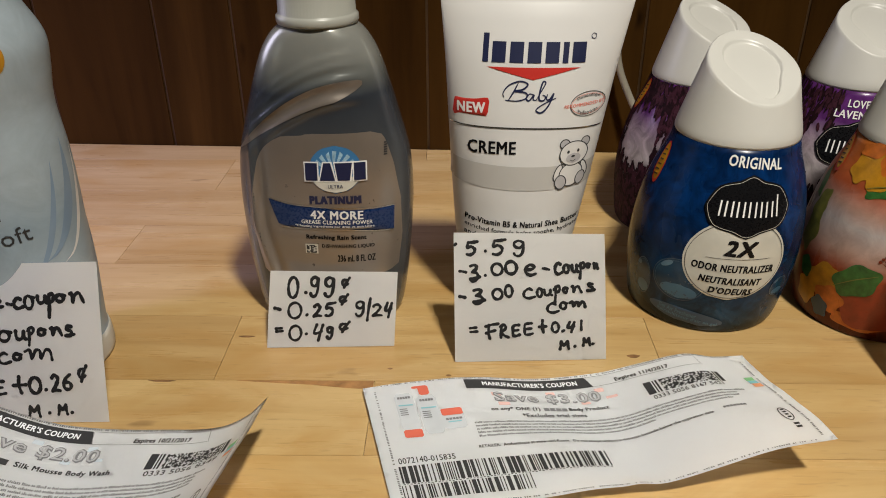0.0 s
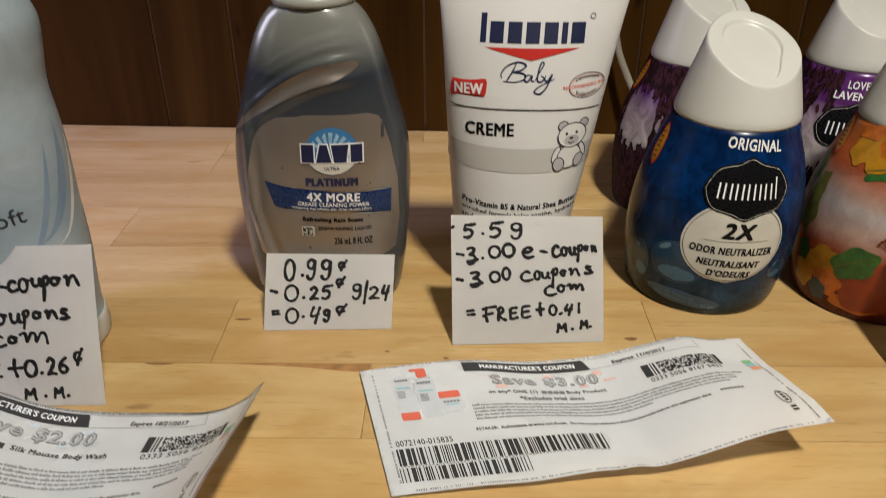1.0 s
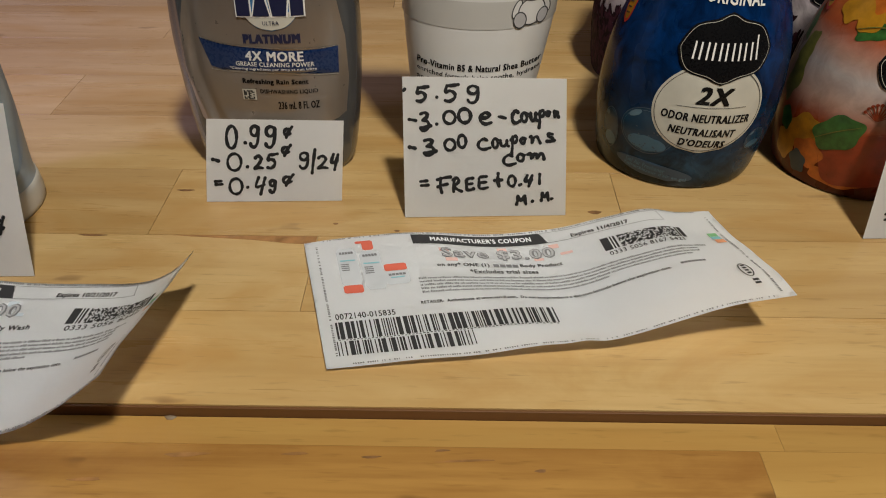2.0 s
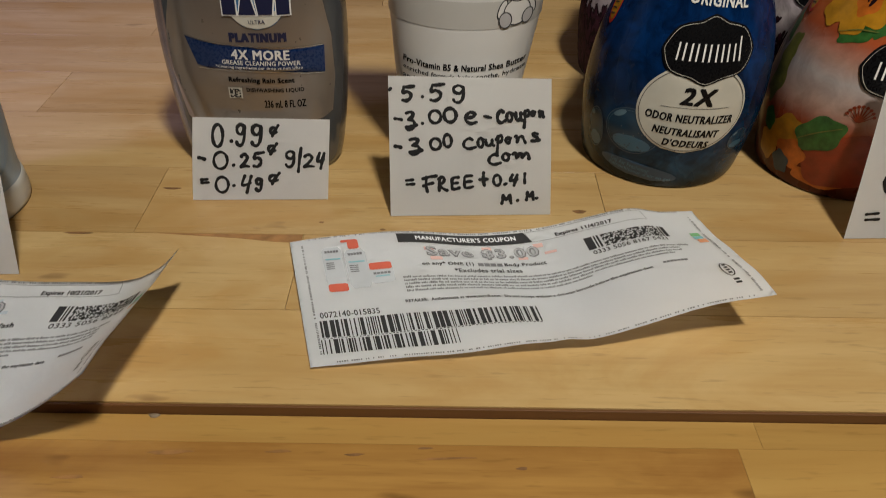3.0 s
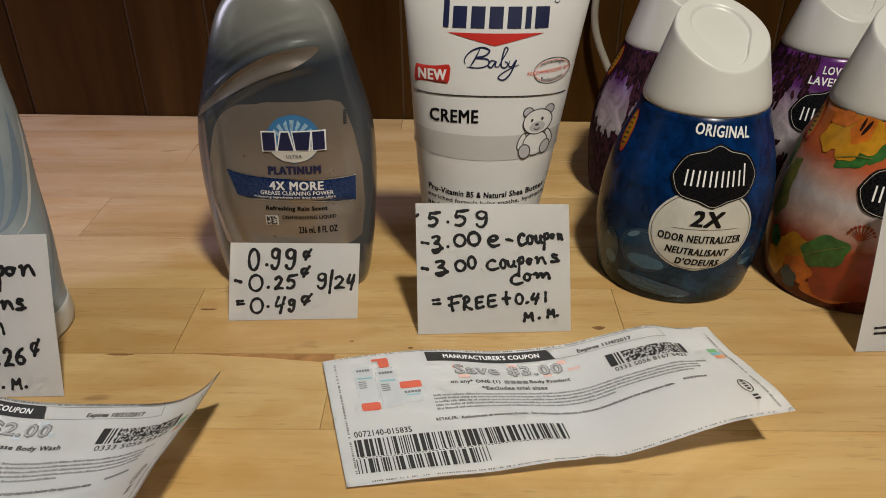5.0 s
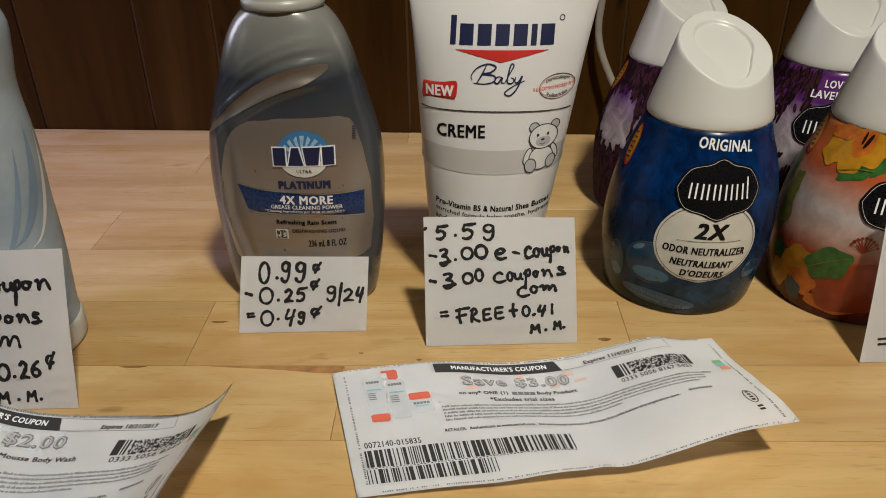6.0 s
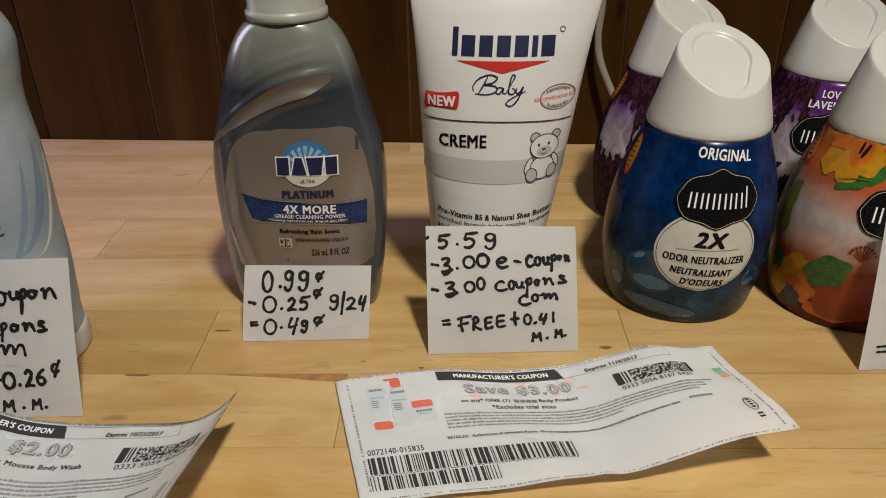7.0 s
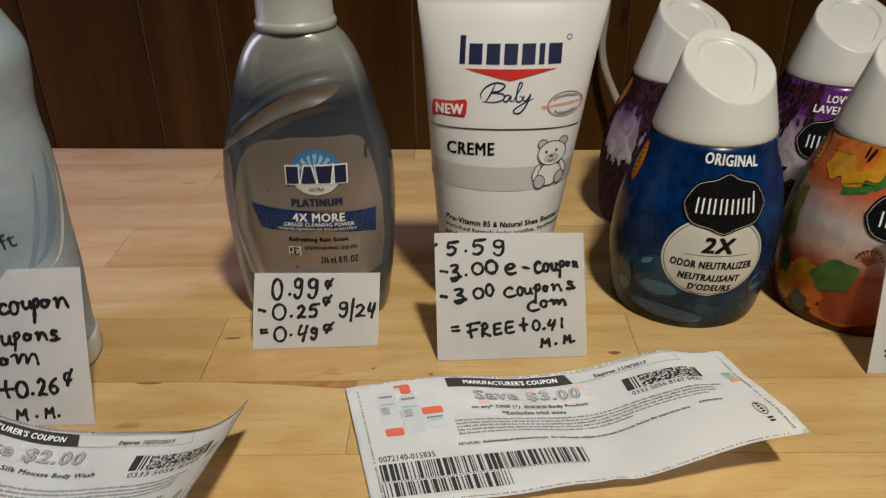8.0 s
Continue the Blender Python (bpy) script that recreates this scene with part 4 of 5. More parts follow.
write("- 0.160 0.250 0.400 0.420", card_peach, at_peach)
write("( 0.130 0.190 0.290 0.460; 0 0.235 0.330 0.300 0.430", card_peach, at_peach)
write("= 0.080 0.180 0.115 0.175; 1 0.350 0.390 0.110 0.230", card_peach, at_peach)


# ---- coupon print ----
def coupon_print(ob, at, saves, product, dates, code, number, lead, tone, shift):
    W, H = 174.0, 70.0
    def s(x, y, off=0.0):  # millimetres from the upper left corner, y negative downwards
        return at(x / W, 1 + y / H, off)
    O = 0.00025
    r = random.Random(len(product))
    head = fill([(45, -8.2), (102.5, -8.2), (100, -1.8), (45, -1.8)], s, PRINT, ob, "header_bar", 0.0002, 30, 3)
    lettering("MANUFACTURER'S COUPON", s, 74.3, -5.0, 43, 2.7, COUPON, head, 0.0004, 0.03)
    line_ring([(100.5 + 49 * t, -1.9) for t in [k / 12 for k in range(13)]] + [(150.5, -7.4)] + [(151 - 49 * t, -8.2) for t in [k / 12 for k in range(13)]], 0.2, s, FINE, ob, "date_box", O)
    lettering("Expires " + dates, s, 124.5 + 0.8 * shift, -6.4, 23.5, 2.9, PRINT, ob, O, 0.03)
    lettering(saves, s, 79.5 + 0.6 * shift, -14.2, 48.2, 7.4, PRINT_GREY, ob, O, 0.05, name="saving")
    lettering(saves, s, 79.5 + 0.6 * shift, -14.2, 47.2, 6.3, SAVE_GREY, ob, 0.0004, -0.004, name="saving")
    if shift:
        lettering(product, s, 98, -22.2, 37, 2.8, PRINT, ob, O, 0.03)
        bars([(62, 77, -23.4, -21.0)], s, PRINT, ob, "brand_bar", O)
    else:
        lettering(lead, s, 63, -21.6, 21.5, 2.5, PRINT, ob, O, 0.025)
        bars(word_blocks(75.4, 86, -22.6, -20.6, 4, 0.12), s, PRINT_GREY, ob, "brand_bar", O)
        lettering(product, s, 95.6, -21.6, 17.5, 2.7, PRINT, ob, O, 0.025)
        lettering("*Excludes trial sizes", s, 79, -25.4, 28, 2.4, PRINT, ob, O, 0.025)
    # fine print as rows of short dashes
    for row in range(5):
        blocks, x = [], 43.0
        end = (156, 155, 154, 150, 118)[row]
        while x < end:
            for _ in range(r.randint(2, 8)):
                tall = r.choice((0.75, 0.75, 0.9, 1.15))
                w = r.uniform(0.30, 0.58)
                blocks.append((x, x + w, -29.6 - 1.85 * row, -29.6 + tall - 1.85 * row))
                x += w + 0.2
            x += 0.5
        tagged(bars(blocks, s, FINE, ob, "fine_print", O, 1), kind="stuff")
    lettering("RETAILER:  Authenticate at www.veri-fi.com.  Do not accept without a dot-scan barcode below the expiration date.", s, 90.6, -42.0, 98.5, 1.9, PRINT, ob, O, 0.02)
    bars(word_blocks(144, 154, -41.2, -39.9, 7), s, PRINT_GREY, ob, "fine_print", O)
    lettering(number, s, 18.6, -45.6, 23.4, 2.9, PRINT, ob, O, 0.01)
    # barcode in two rows
    for x0, x1, y0, y1 in ((6.3, 92, -56.9, -48.3), (5.6, 57.5, -65.0, -58.0)):
        blocks, x = [], x0
        while x < x1:
            w = r.choice((0.4, 0.4, 0.55, 0.8, 1.3, 1.7)) * (2.2 if r.random() < 0.05 else 1)
            blocks.append((x, min(x1, x + w), y0, y1))
            x += w + r.choice((0.35, 0.45, 0.6, 0.9, 1.2))
        for blk in blocks:
            bars([blk], s, PRINT, ob, "barcode_bar", O, 1)
    bars([(6.5 + i * 1.4, 6.5 + i * 1.4 + 0.85, -57.6 + 0.2 * (i % 2), -57.25 + 0.2 * (i % 2)) for i in range(61)], s, PRINT, ob, "barcode", O, 1)
    # dot-scan strip as a plain mottled block
    x0 = 122.0 + shift
    blocks = [(x0 + a, x0 + b, -21.6, -13.6) for a, b in ((0, 3.2), (3.8, 4.4), (5.0, 5.8), (30.4, 31.0), (31.6, 33.2))]
    for i in range(42):
        for j in range(13):
            if r.random() < 0.58:
                blocks.append((x0 + 6.8 + i * 0.55, x0 + 7.35 + i * 0.55, -13.6 - (j + 1) * 0.62, -13.6 - j * 0.62))
    tagged(bars(blocks, s, PRINT, ob, "scan_strip", O, 1), kind="stuff")
    lettering(code, s, x0 + 16, -23.7, 30, 2.4, PRINT, ob, O, 0.01)
    # rows of tiny print along the edges
    bars([(8 + i * 0.9, 8 + i * 0.9 + r.uniform(0.3, 0.7), -1.15, -0.45) for i in range(178) if r.random() < 0.82], s, FINE, ob, "edge_print", O, 1)
    bars([(10 + i * 0.9, 10 + i * 0.9 + r.uniform(0.3, 0.7), -69.1, -68.5) for i in range(174) if r.random() < 0.7], s, FINE, ob, "edge_print", O, 1)
    bars([(4.4, 5.2, -4 - i * 0.9 - r.uniform(0.3, 0.7), -4 - i * 0.9) for i in range(68) if r.random() < 0.85], s, FINE, ob, "edge_print", O, 1)
    bars([(169.5, 170.3, -4 - i * 0.9 - r.uniform(0.3, 0.7), -4 - i * 0.9) for i in range(70) if r.random() < 0.85], s, FINE, ob, "edge_print", O, 1)
    fill(rect(164.4, 168.2, -22.0, -19.0), s, PRINT_GREEN, ob, "colour_mark", O, 3, 3)
    fill(rect(164.6, 168.4, -24.6, -22.1), s, PRINT_TEAL, ob, "colour_mark", O, 3, 3)
    fill(rect(165.0, 168.8, -28.0, -24.7), s, PRINT_ORANGE, ob, "colour_mark", O, 3, 3)
    line_ring(oval(164.4, -51, 2.0, 4.6, 0, 24), 0.4, s, PRINT, ob, "maker_mark", O)
    bars([(163.6, 165.8, -60.5 + i * 1.9, -59.3 + i * 1.9) for i in range(2)] + [(163.8, 165.2, -54 + i * 1.9, -52.9 + i * 1.9) for i in range(4)], s, PRINT, ob, "maker_mark", O, 1)
    # pale ghost marks behind the saving
    for cx, cy, w, h in ((57, -12, 4, 2.2), (59, -18, 5, 2), (82, -10.2, 4, 2), (104, -10.6, 4, 2.4), (108, -15.6, 5, 1.4), (96, -17.2, 4, 1.6)):
        fill(rect(cx - w / 2, cx + w / 2, cy - h / 2, cy + h / 2), s, tone, ob, "ghost_mark", 0.0001, 3, 2)
    return s


s = coupon_print(cp, at_cp, "Save $3.00", "Body Product", "11/4/2017", "0333 5056 8167 5421", "0072140-015835", "on any* ONE (1)", PRINT_PINK, 0.0)
for x0, x1, y0, y1, red in ((12.3, 20.6, -30, -7, (-33.6, -29.2)), (21.6, 30.2, -32.4, -9.6, (-9.4, -3.6)), (30.2, 39.8, -31, -21, (-23.4, -19.2))):
    fill(rounded(x0, x1, y0, y1, 1.4), s, PRINT_HAZE, cp, "picture_pack", 0.00012, 6, 10)
    inset = 2.0 if red[0] > -12 else 0.2
    lid = fill(rounded(x0 + inset, x1 - inset, *red, 0.9), s, PRINT_RED, cp, "picture_lid", 0.0003, 6, 8)
    if inset > 1:
        fill(rounded(x0 - 0.6, x0 + inset + 1.2, red[1] - 1.5, red[1] - 0.1, 0.5), s, PRINT_RED, lid, "spout", 0.0004, 4, 4)
    bars(word_blocks(x0 + 1.2, x1 - 1.2, y1 - (5.2 if red[0] < -12 and y1 < -12 else 3.6), y1 - (4.0 if red[0] < -12 and y1 < -12 else 2.2), 5), s, PRINT_GREY, cp, "picture_mark", 0.0003, 1)
    bars([(x0 + 1, x1 - 1, y1 - 8.2, y1 - 7.4)] if x0 < 28 else [(x0 + 2, x1 - 2, -27.6, -27.0)], s, PRINT_TEAL, cp, "picture_mark", 0.0003, 2)
    bars([(x0 + 1, x1 - 4, y1 - 10.4 - 1.2 * i, y1 - 9.9 - 1.2 * i) for i in range(2 if x0 > 28 else 4) if y1 - 11 - 1.2 * i > y0], s, FINE, cp, "picture_mark", 0.0003, 2)
s = coupon_print(cq, at_cq, "Save $2.00", "Silk Mousse Body Wash", "10/21/2017", "0333 5056 8349", "0072140-015835", "on ONE (1)", PRINT_PALE, 8.0)

# ---- dish soap print ----
def ss(x, z, off=0.0):
    return soap_surface(x + 0.0045, z, off)
label_edge = [(-0.0345 - 0.0040 * math.sin(math.pi * k / 14), 0.030 + 0.056 * k / 14) for k in range(15)]
fill(label_edge + [(-0.0338, 0.0890), (-0.0322, 0.0925), (-0.0296, 0.0962), (-0.0262, 0.0993), (-0.0222, 0.1018), (-0.0175, 0.1035), (-0.0125, 0.1043), (0.0200, 0.1045), (0.0240, 0.1037), (0.0262, 0.1020), (0.0280, 0.098), (0.0310, 0.088), (0.0340, 0.070), (0.0345, 0.050), (0.0325, 0.0320), (0.018, 0.0275), (-0.014, 0.0270), (-0.0300, 0.0285)], ss, TAUPE, soap, "label", 0.0003, 40, 40, "pearly taupe front label")
# tan band painted across the shoulder as the table's reflection in the bottle
crest = [(-0.0400 + 0.062 * k / 20, 0.1280 - 11.0 * (-0.0400 + 0.062 * k / 20 - 0.014) ** 2 - 0.08 * (0.054 - 0.062 * k / 20)) for k in range(21)]
fill(crest + [(x, z - 0.0006 - 0.0082 * math.sin(math.pi * 0.5 * min(1.0, (20 - k) / 13)) ** 0.9 * min(1.0, (k + 0.2) / 4) ** 0.5) for k, (x, z) in enumerate(reversed(crest))], soap_surface, TAN_REFLECTION, soap, "reflection_swoosh", 0.0003, 8, 44, "tan table reflection painted as a swoosh over the shoulder")
fill(oval(0.0046, 0.0872, 0.0122, 0.0117), ss, SKY, soap, "badge", 0.0006, 14, 18)
for k in range(7):
    a = radians(30 + 20 * k)
    fill([(0.0046 - 0.0007 * math.sin(a), 0.0860 + 0.0007 * math.cos(a)), (0.0046 + 0.0103 * math.cos(a - 0.10), 0.0865 + 0.0100 * math.sin(a - 0.10)), (0.0046 + 0.0103 * math.cos(a + 0.10), 0.0865 + 0.0100 * math.sin(a + 0.10))], ss, SKY_PALE, soap, "badge_ray", 0.0007, 4, 6)
fill([p for p in oval(0.0046, 0.0872, 0.0121, 0.0112, 0, 40) if p[1] < 0.0850], ss, CREAM, soap, "badge", 0.0008, 14, 12)
for grow, mt, lift in ((0.0006, WHITE, 0.0010), (0.0, NAVY, 0.0012)):
    for x0, x1, lean_in, lean_out in ((-0.0093, -0.0036, 0.0, 0.0), (-0.0026, 0.0046, 0.0020, -0.0020), (0.0058, 0.0114, -0.0012, 0.0012), (0.0134, 0.0187, 0.0, 0.0)):
        fill([(x0 - grow, 0.0822 - grow), (x1 + grow, 0.0822 - grow), (x1 + lean_out + grow, 0.0908 + grow), (x0 + lean_in - grow, 0.0908 + grow)], ss, mt, soap, "brand_block", lift, 5, 4)
lettering("ULTRA", ss, 0.0046, 0.0792, 0.0070, 0.0017, NAVY, soap, 0.0011, 0.01)
lettering("PLATINUM", ss, 0.0040, 0.0721, 0.0238, 0.0038, NAVY, soap, 0.0006, 0.08)
band = fill([(-0.0288, 0.0714), (-0.016, 0.0692), (0.004, 0.0678), (0.020, 0.0670), (0.0312, 0.0666), (0.0308, 0.0538), (0.015, 0.0562), (-0.006, 0.0573), (-0.0242, 0.0577)], ss, ROYAL, soap, "band", 0.0006, 26, 14, "royal blue printed band")
ribbon([(-0.0286, 0.0716), (-0.016, 0.0694), (0.004, 0.0680), (0.020, 0.0672), (0.0312, 0.0668)], 0.0004, ss, SILVER, band, "band_line", 0.0008)
ribbon([(-0.0242, 0.0575), (-0.006, 0.0571), (0.015, 0.0560), (0.0308, 0.0536)], 0.0004, ss, SILVER, band, "band_line", 0.0008)
lettering("4X MORE", ss, 0.0044, 0.0644, 0.0248, 0.0043, WHITE, band, 0.0009, 0.035, 0, -1.5)
lettering("GREASE CLEANING POWER", ss, 0.0042, 0.0606, 0.0340, 0.0020, WHITE, band, 0.0009, 0.02, 0, -1.5)
lettering("*Cleaning ingredients per drop vs non Ultra", ss, 0.0030, 0.0583, 0.0380, 0.0016, WHITE, band, 0.0009, 0.012, 0, -1.5)
lettering("Refreshing Rain Scent", ss, 0.0035, 0.0521, 0.0288, 0.0029, BLACK, soap, 0.0006, 0.04, 0, -1.5)
fill(rect(-0.0118, -0.0056, 0.0436, 0.0488), ss, CREAM, soap, "square_mark", 0.0006, 3, 3)
square = random.Random(11)
bars([(-0.0112 + 0.0007 * i, -0.0105 + 0.0007 * i, 0.0441 + 0.0006 * j, 0.0447 + 0.0006 * j) for i in range(7) for j in range(7) if square.random() < 0.6], ss, PRINT, soap, "square_mark", 0.0008, 1)
lettering("DISHWASHING LIQUID", ss, 0.0091, 0.0474, 0.0252, 0.0022, BLACK, soap, 0.0006, 0.022, 0, -1.5)
lettering("236 mL 8 FL OZ", ss, 0.0129, 0.0407, 0.0180, 0.0036, BLACK, soap, 0.0006, 0.022, 0, -1.5)
bars([(0.0268, 0.0282, 0.0925 + 0.0011 * i, 0.0932 + 0.0011 * i) for i in range(6)], ss, PRINT, soap, "batch_code", 0.0006)

# ---- cream tube print ----
ts = tube_surface
brand_shapes("Ibbbbib", -0.0240, 0.0248, 0.1326, 0.0122, 0.0026, ts, NAVY, tube, 0.0003)
line_ring(oval(0.0268, 0.1438, 0.0011, 0.0011, 0, 16), 0.0003, ts, NAVY, tube, "trade_mark", 0.0003)
fill([(-0.0212, 0.1306), (0.0222, 0.1306), (0.0006, 0.1254)], ts, RED, tube, "triangle_mark", 0.0003, 24, 8, "flat red triangle under the brand")
for st in ([(0.02, 0.46), (0.0, 0.60), (0.10, 0.84), (0.30, 0.97), (0.45, 0.88), (0.36, 0.72), (0.20, 0.66), (0.42, 0.62), (0.44, 0.46), (0.28, 0.36), (0.05, 0.37)],
           [(0.27, 0.92), (0.19, 0.62), (0.10, 0.35)],
           [(0.57, 0.57), (0.49, 0.58), (0.44, 0.44), (0.50, 0.38), (0.58, 0.56), (0.57, 0.42), (0.63, 0.39)],
           [(0.63, 0.40), (0.72, 0.70), (0.78, 0.92), (0.73, 0.96), (0.69, 0.70), (0.68, 0.42), (0.76, 0.38), (0.80, 0.50), (0.74, 0.56)],
           [(0.83, 0.58), (0.82, 0.42), (0.88, 0.42), (0.95, 0.60), (0.86, 0.20), (0.74, 0.0), (0.64, 0.08), (0.76, 0.26), (1.0, 0.46)]):
    ribbon([(-0.0126 + 0.0245 * x, 0.1112 + 0.0140 * y) for x, y in st], 0.00075, ts, NAVY, tube, "script_stroke", 0.0003, 0.5)
flash = fill([(-0.0349, 0.1070), (-0.0200, 0.1084), (-0.0190, 0.1092), (-0.0186, 0.1160), (-0.0194, 0.1169), (-0.0342, 0.1158), (-0.0352, 0.1150), (-0.0356, 0.1080)], ts, RED, tube, "flash", 0.0003, 10, 6, "red flash")
lettering("NEW", ts, -0.0270, 0.1119, 0.0130, 0.0046, WHITE, flash, 0.0006, 0.04, 0, 4)
line_ring(oval(0.0275, 0.1141, 0.0085, 0.0056, 4), 0.0003, ts, PRINT, tube, "stamp")
line_ring(oval(0.0275, 0.1141, 0.0080, 0.0046, 4), 0.0002, ts, PRINT_RED, tube, "stamp")
lettering("Dermatologist", ts, 0.0275, 0.1168, 0.0110, 0.0018, PRINT, tube, 0.0003, 0.01, 0, 4, 0.001)
lettering("RECOMMENDED BY", ts, 0.0258, 0.1140, 0.0190, 0.0015, PRINT_RED, tube, 0.0003, 0.01, 0, 4)
lettering("Pediatrician", ts, 0.0275, 0.1112, 0.0095, 0.0018, PRINT, tube, 0.0003, 0.01, 0, 4, -0.001)
ribbon([(-0.0366 + 0.0072 * k, 0.1028 + 0.0012 * math.sin(math.pi * k / 10)) for k in range(11)], 0.0007, ts, SILVER, tube, "foil_line", 0.0003)
lettering("CREME", ts, -0.0160, 0.0944, 0.0224, 0.0058, BLACK, tube, 0.0003, 0.03, 0, 3)
fill(rect(-0.0352, 0.0352, 0.0746, 0.0862), ts, TUBE_GREY, tube, "grey_band", 0.0002, 56, 6, "pale grey printed band")
for body, z, x1, bold in (("Pro-Vitamin B5 & Natural Shea Butter", 0.0575, 0.0300, 0.03), ("enriched formula helps soothe, hydrate", 0.0530, 0.0300, 0.012), ("and", 0.0490, -0.0205, 0.012)):
    lettering(body, ts, (x1 - 0.0262) / 2, z, x1 + 0.0262, 0.0030, BLACK, tube, 0.0003, bold)
# a plain toy figure: pale rounds with dark outlines
toy_off = 0.0003
for cx, cz, rx, rz, tn, mt in ((0.0184, 0.0962, 0.0023, 0.0022, 0, BEAR_GREY), (0.0284, 0.0965, 0.0021, 0.0022, 0, BEAR_GREY), (0.0163, 0.0828, 0.0016, 0.0040, -18, TUBE_WHITE), (0.0291, 0.0832, 0.0015, 0.0040, 18, TUBE_WHITE), (0.0228, 0.0812, 0.0058, 0.0058, 0, TUBE_WHITE), (0.0232, 0.0915, 0.0068, 0.0058, 0, TUBE_WHITE), (0.0180, 0.0780, 0.0027, 0.0034, 12, BEAR_GREY), (0.0277, 0.0786, 0.0023, 0.0033, -12, BEAR_GREY)):
    toy_off += 0.00005
    shape = fill(oval(cx, cz, rx, rz, tn, 36), ts, mt, tube, "toy_shape", toy_off, 8, 14)
    line_ring(oval(cx, cz, rx, rz, tn, 36), 0.0005, ts, PRINT, shape, "toy_outline", toy_off + 0.00003)
toy_off += 0.00005
for cx, cz, rx, rz, mt in ((0.0232, 0.0893, 0.0036, 0.0024, BEAR_GREY), (0.0204, 0.0925, 0.0006, 0.0008, PRINT), (0.0252, 0.0927, 0.0006, 0.0008, PRINT), (0.0229, 0.0902, 0.0009, 0.0006, PRINT)):
    toy_off += 0.00004
    fill(oval(cx, cz, rx, rz), ts, mt, tube, "toy_face", toy_off, 6, 8)
ribbon([(0.0215, 0.0886), (0.0229, 0.0879), (0.0243, 0.0886)], 0.0003, ts, PRINT, tube, "toy_face", toy_off + 0.00006)

# ---- air freshener print ----
gs = PRINT_ON[blue.name]
def badge_outline(cx, cz, w, h):
    out = []
    for k in range(72):
        t = k * math.tau / 72
        r = 0.97 + 0.10 * abs(math.sin(2 * t)) ** 2 - 0.03 * abs(math.sin(4 * t)) + 0.20 * abs(math.sin(t)) ** 40 + 0.05 * abs(math.cos(t)) ** 12
        out.append((cx + w / 2 * 0.88 * r * math.cos(t), cz + h / 2 * 0.84 * r * math.sin(t)))
    return out


def brand_badge(ob, cx=0.0, cz=0.0712, w=0.0530, h=0.0300):
    gs = PRINT_ON[ob.name]
    plate = fill(badge_outline(cx, cz, w, h), gs, BLACK, ob, "badge", 0.0006, 22, 22, "glossy black badge")
    line_ring(badge_outline(cx, cz, w * 0.94, h * 0.93), 0.0002, gs, CREAM, plate, "badge_line", 0.0008)
    brand_shapes("ipppipI", cx - 0.0170, cx + 0.0165, cz - 0.0042, 0.0100, 0.0009, gs, WHITE, plate, 0.0010)


def seal(ob, cx, cz, turn):
    gs = PRINT_ON[ob.name]
    disc = fill(oval(cx, cz, 0.0050, 0.0105, turn), gs, RED, ob, "seal", 0.0005, 10, 14, "yellow seal with a red rim")
    fill(oval(cx + 0.0004, cz + 0.0004, 0.0040, 0.0092, turn), gs, YELLOW, disc, "seal_face", 0.0007, 10, 14)
    c, sn = math.cos(radians(turn)), math.sin(radians(turn))
    for i in range(6):
        d = -0.006 + 0.0024 * i
        fill([(cx - d * sn - 0.0020, cz + d * c - 0.0005), (cx - d * sn + 0.0022, cz + d * c - 0.0002), (cx - d * sn + 0.0022, cz + d * c + 0.0008), (cx - d * sn - 0.0020, cz + d * c + 0.0005)], gs, PRINT, disc, "seal_print", 0.0009, 3, 2)


brand_badge(blue, 0.0010, 0.0703)
lettering("ORIGINAL", gs, 0.0022, 0.0900, 0.0352, 0.0050, WHITE, blue, 0.0004, 0.03, 0, -3)
roundel = fill(oval(-0.0010, 0.0438, 0.0262, 0.0216, 0, 48), gs, CREAM, blue, "roundel", 0.0003, 26, 26, "cream roundel with black lettering")
line_ring(oval(-0.0010, 0.0438, 0.0248, 0.0204, 0, 64), 0.0003, gs, PRINT, roundel, "roundel_line", 0.0005)
lettering("2X", gs, 0.0002, 0.0505, 0.0155, 0.0076, BLACK, roundel, 0.0005, 0.05, 0.15, -2)
bars([(-0.0160, 0.0160, 0.0451, 0.0453)], gs, PRINT, roundel, "rule", 0.0005, 16)
lettering("ODOR NEUTRALIZER", gs, -0.0012, 0.0400, 0.0415, 0.0038, BLACK, roundel, 0.0005, 0.035, 0, -2)
lettering("NEUTRALISANT", gs, -0.0014, 0.0331, 0.0312, 0.0036, BLACK, roundel, 0.0005, 0.04, 0.1, -3)
lettering("D'ODEURS", gs, -0.0003, 0.0274, 0.0217, 0.0036, BLACK, roundel, 0.0005, 0.04, 0.1, -3)
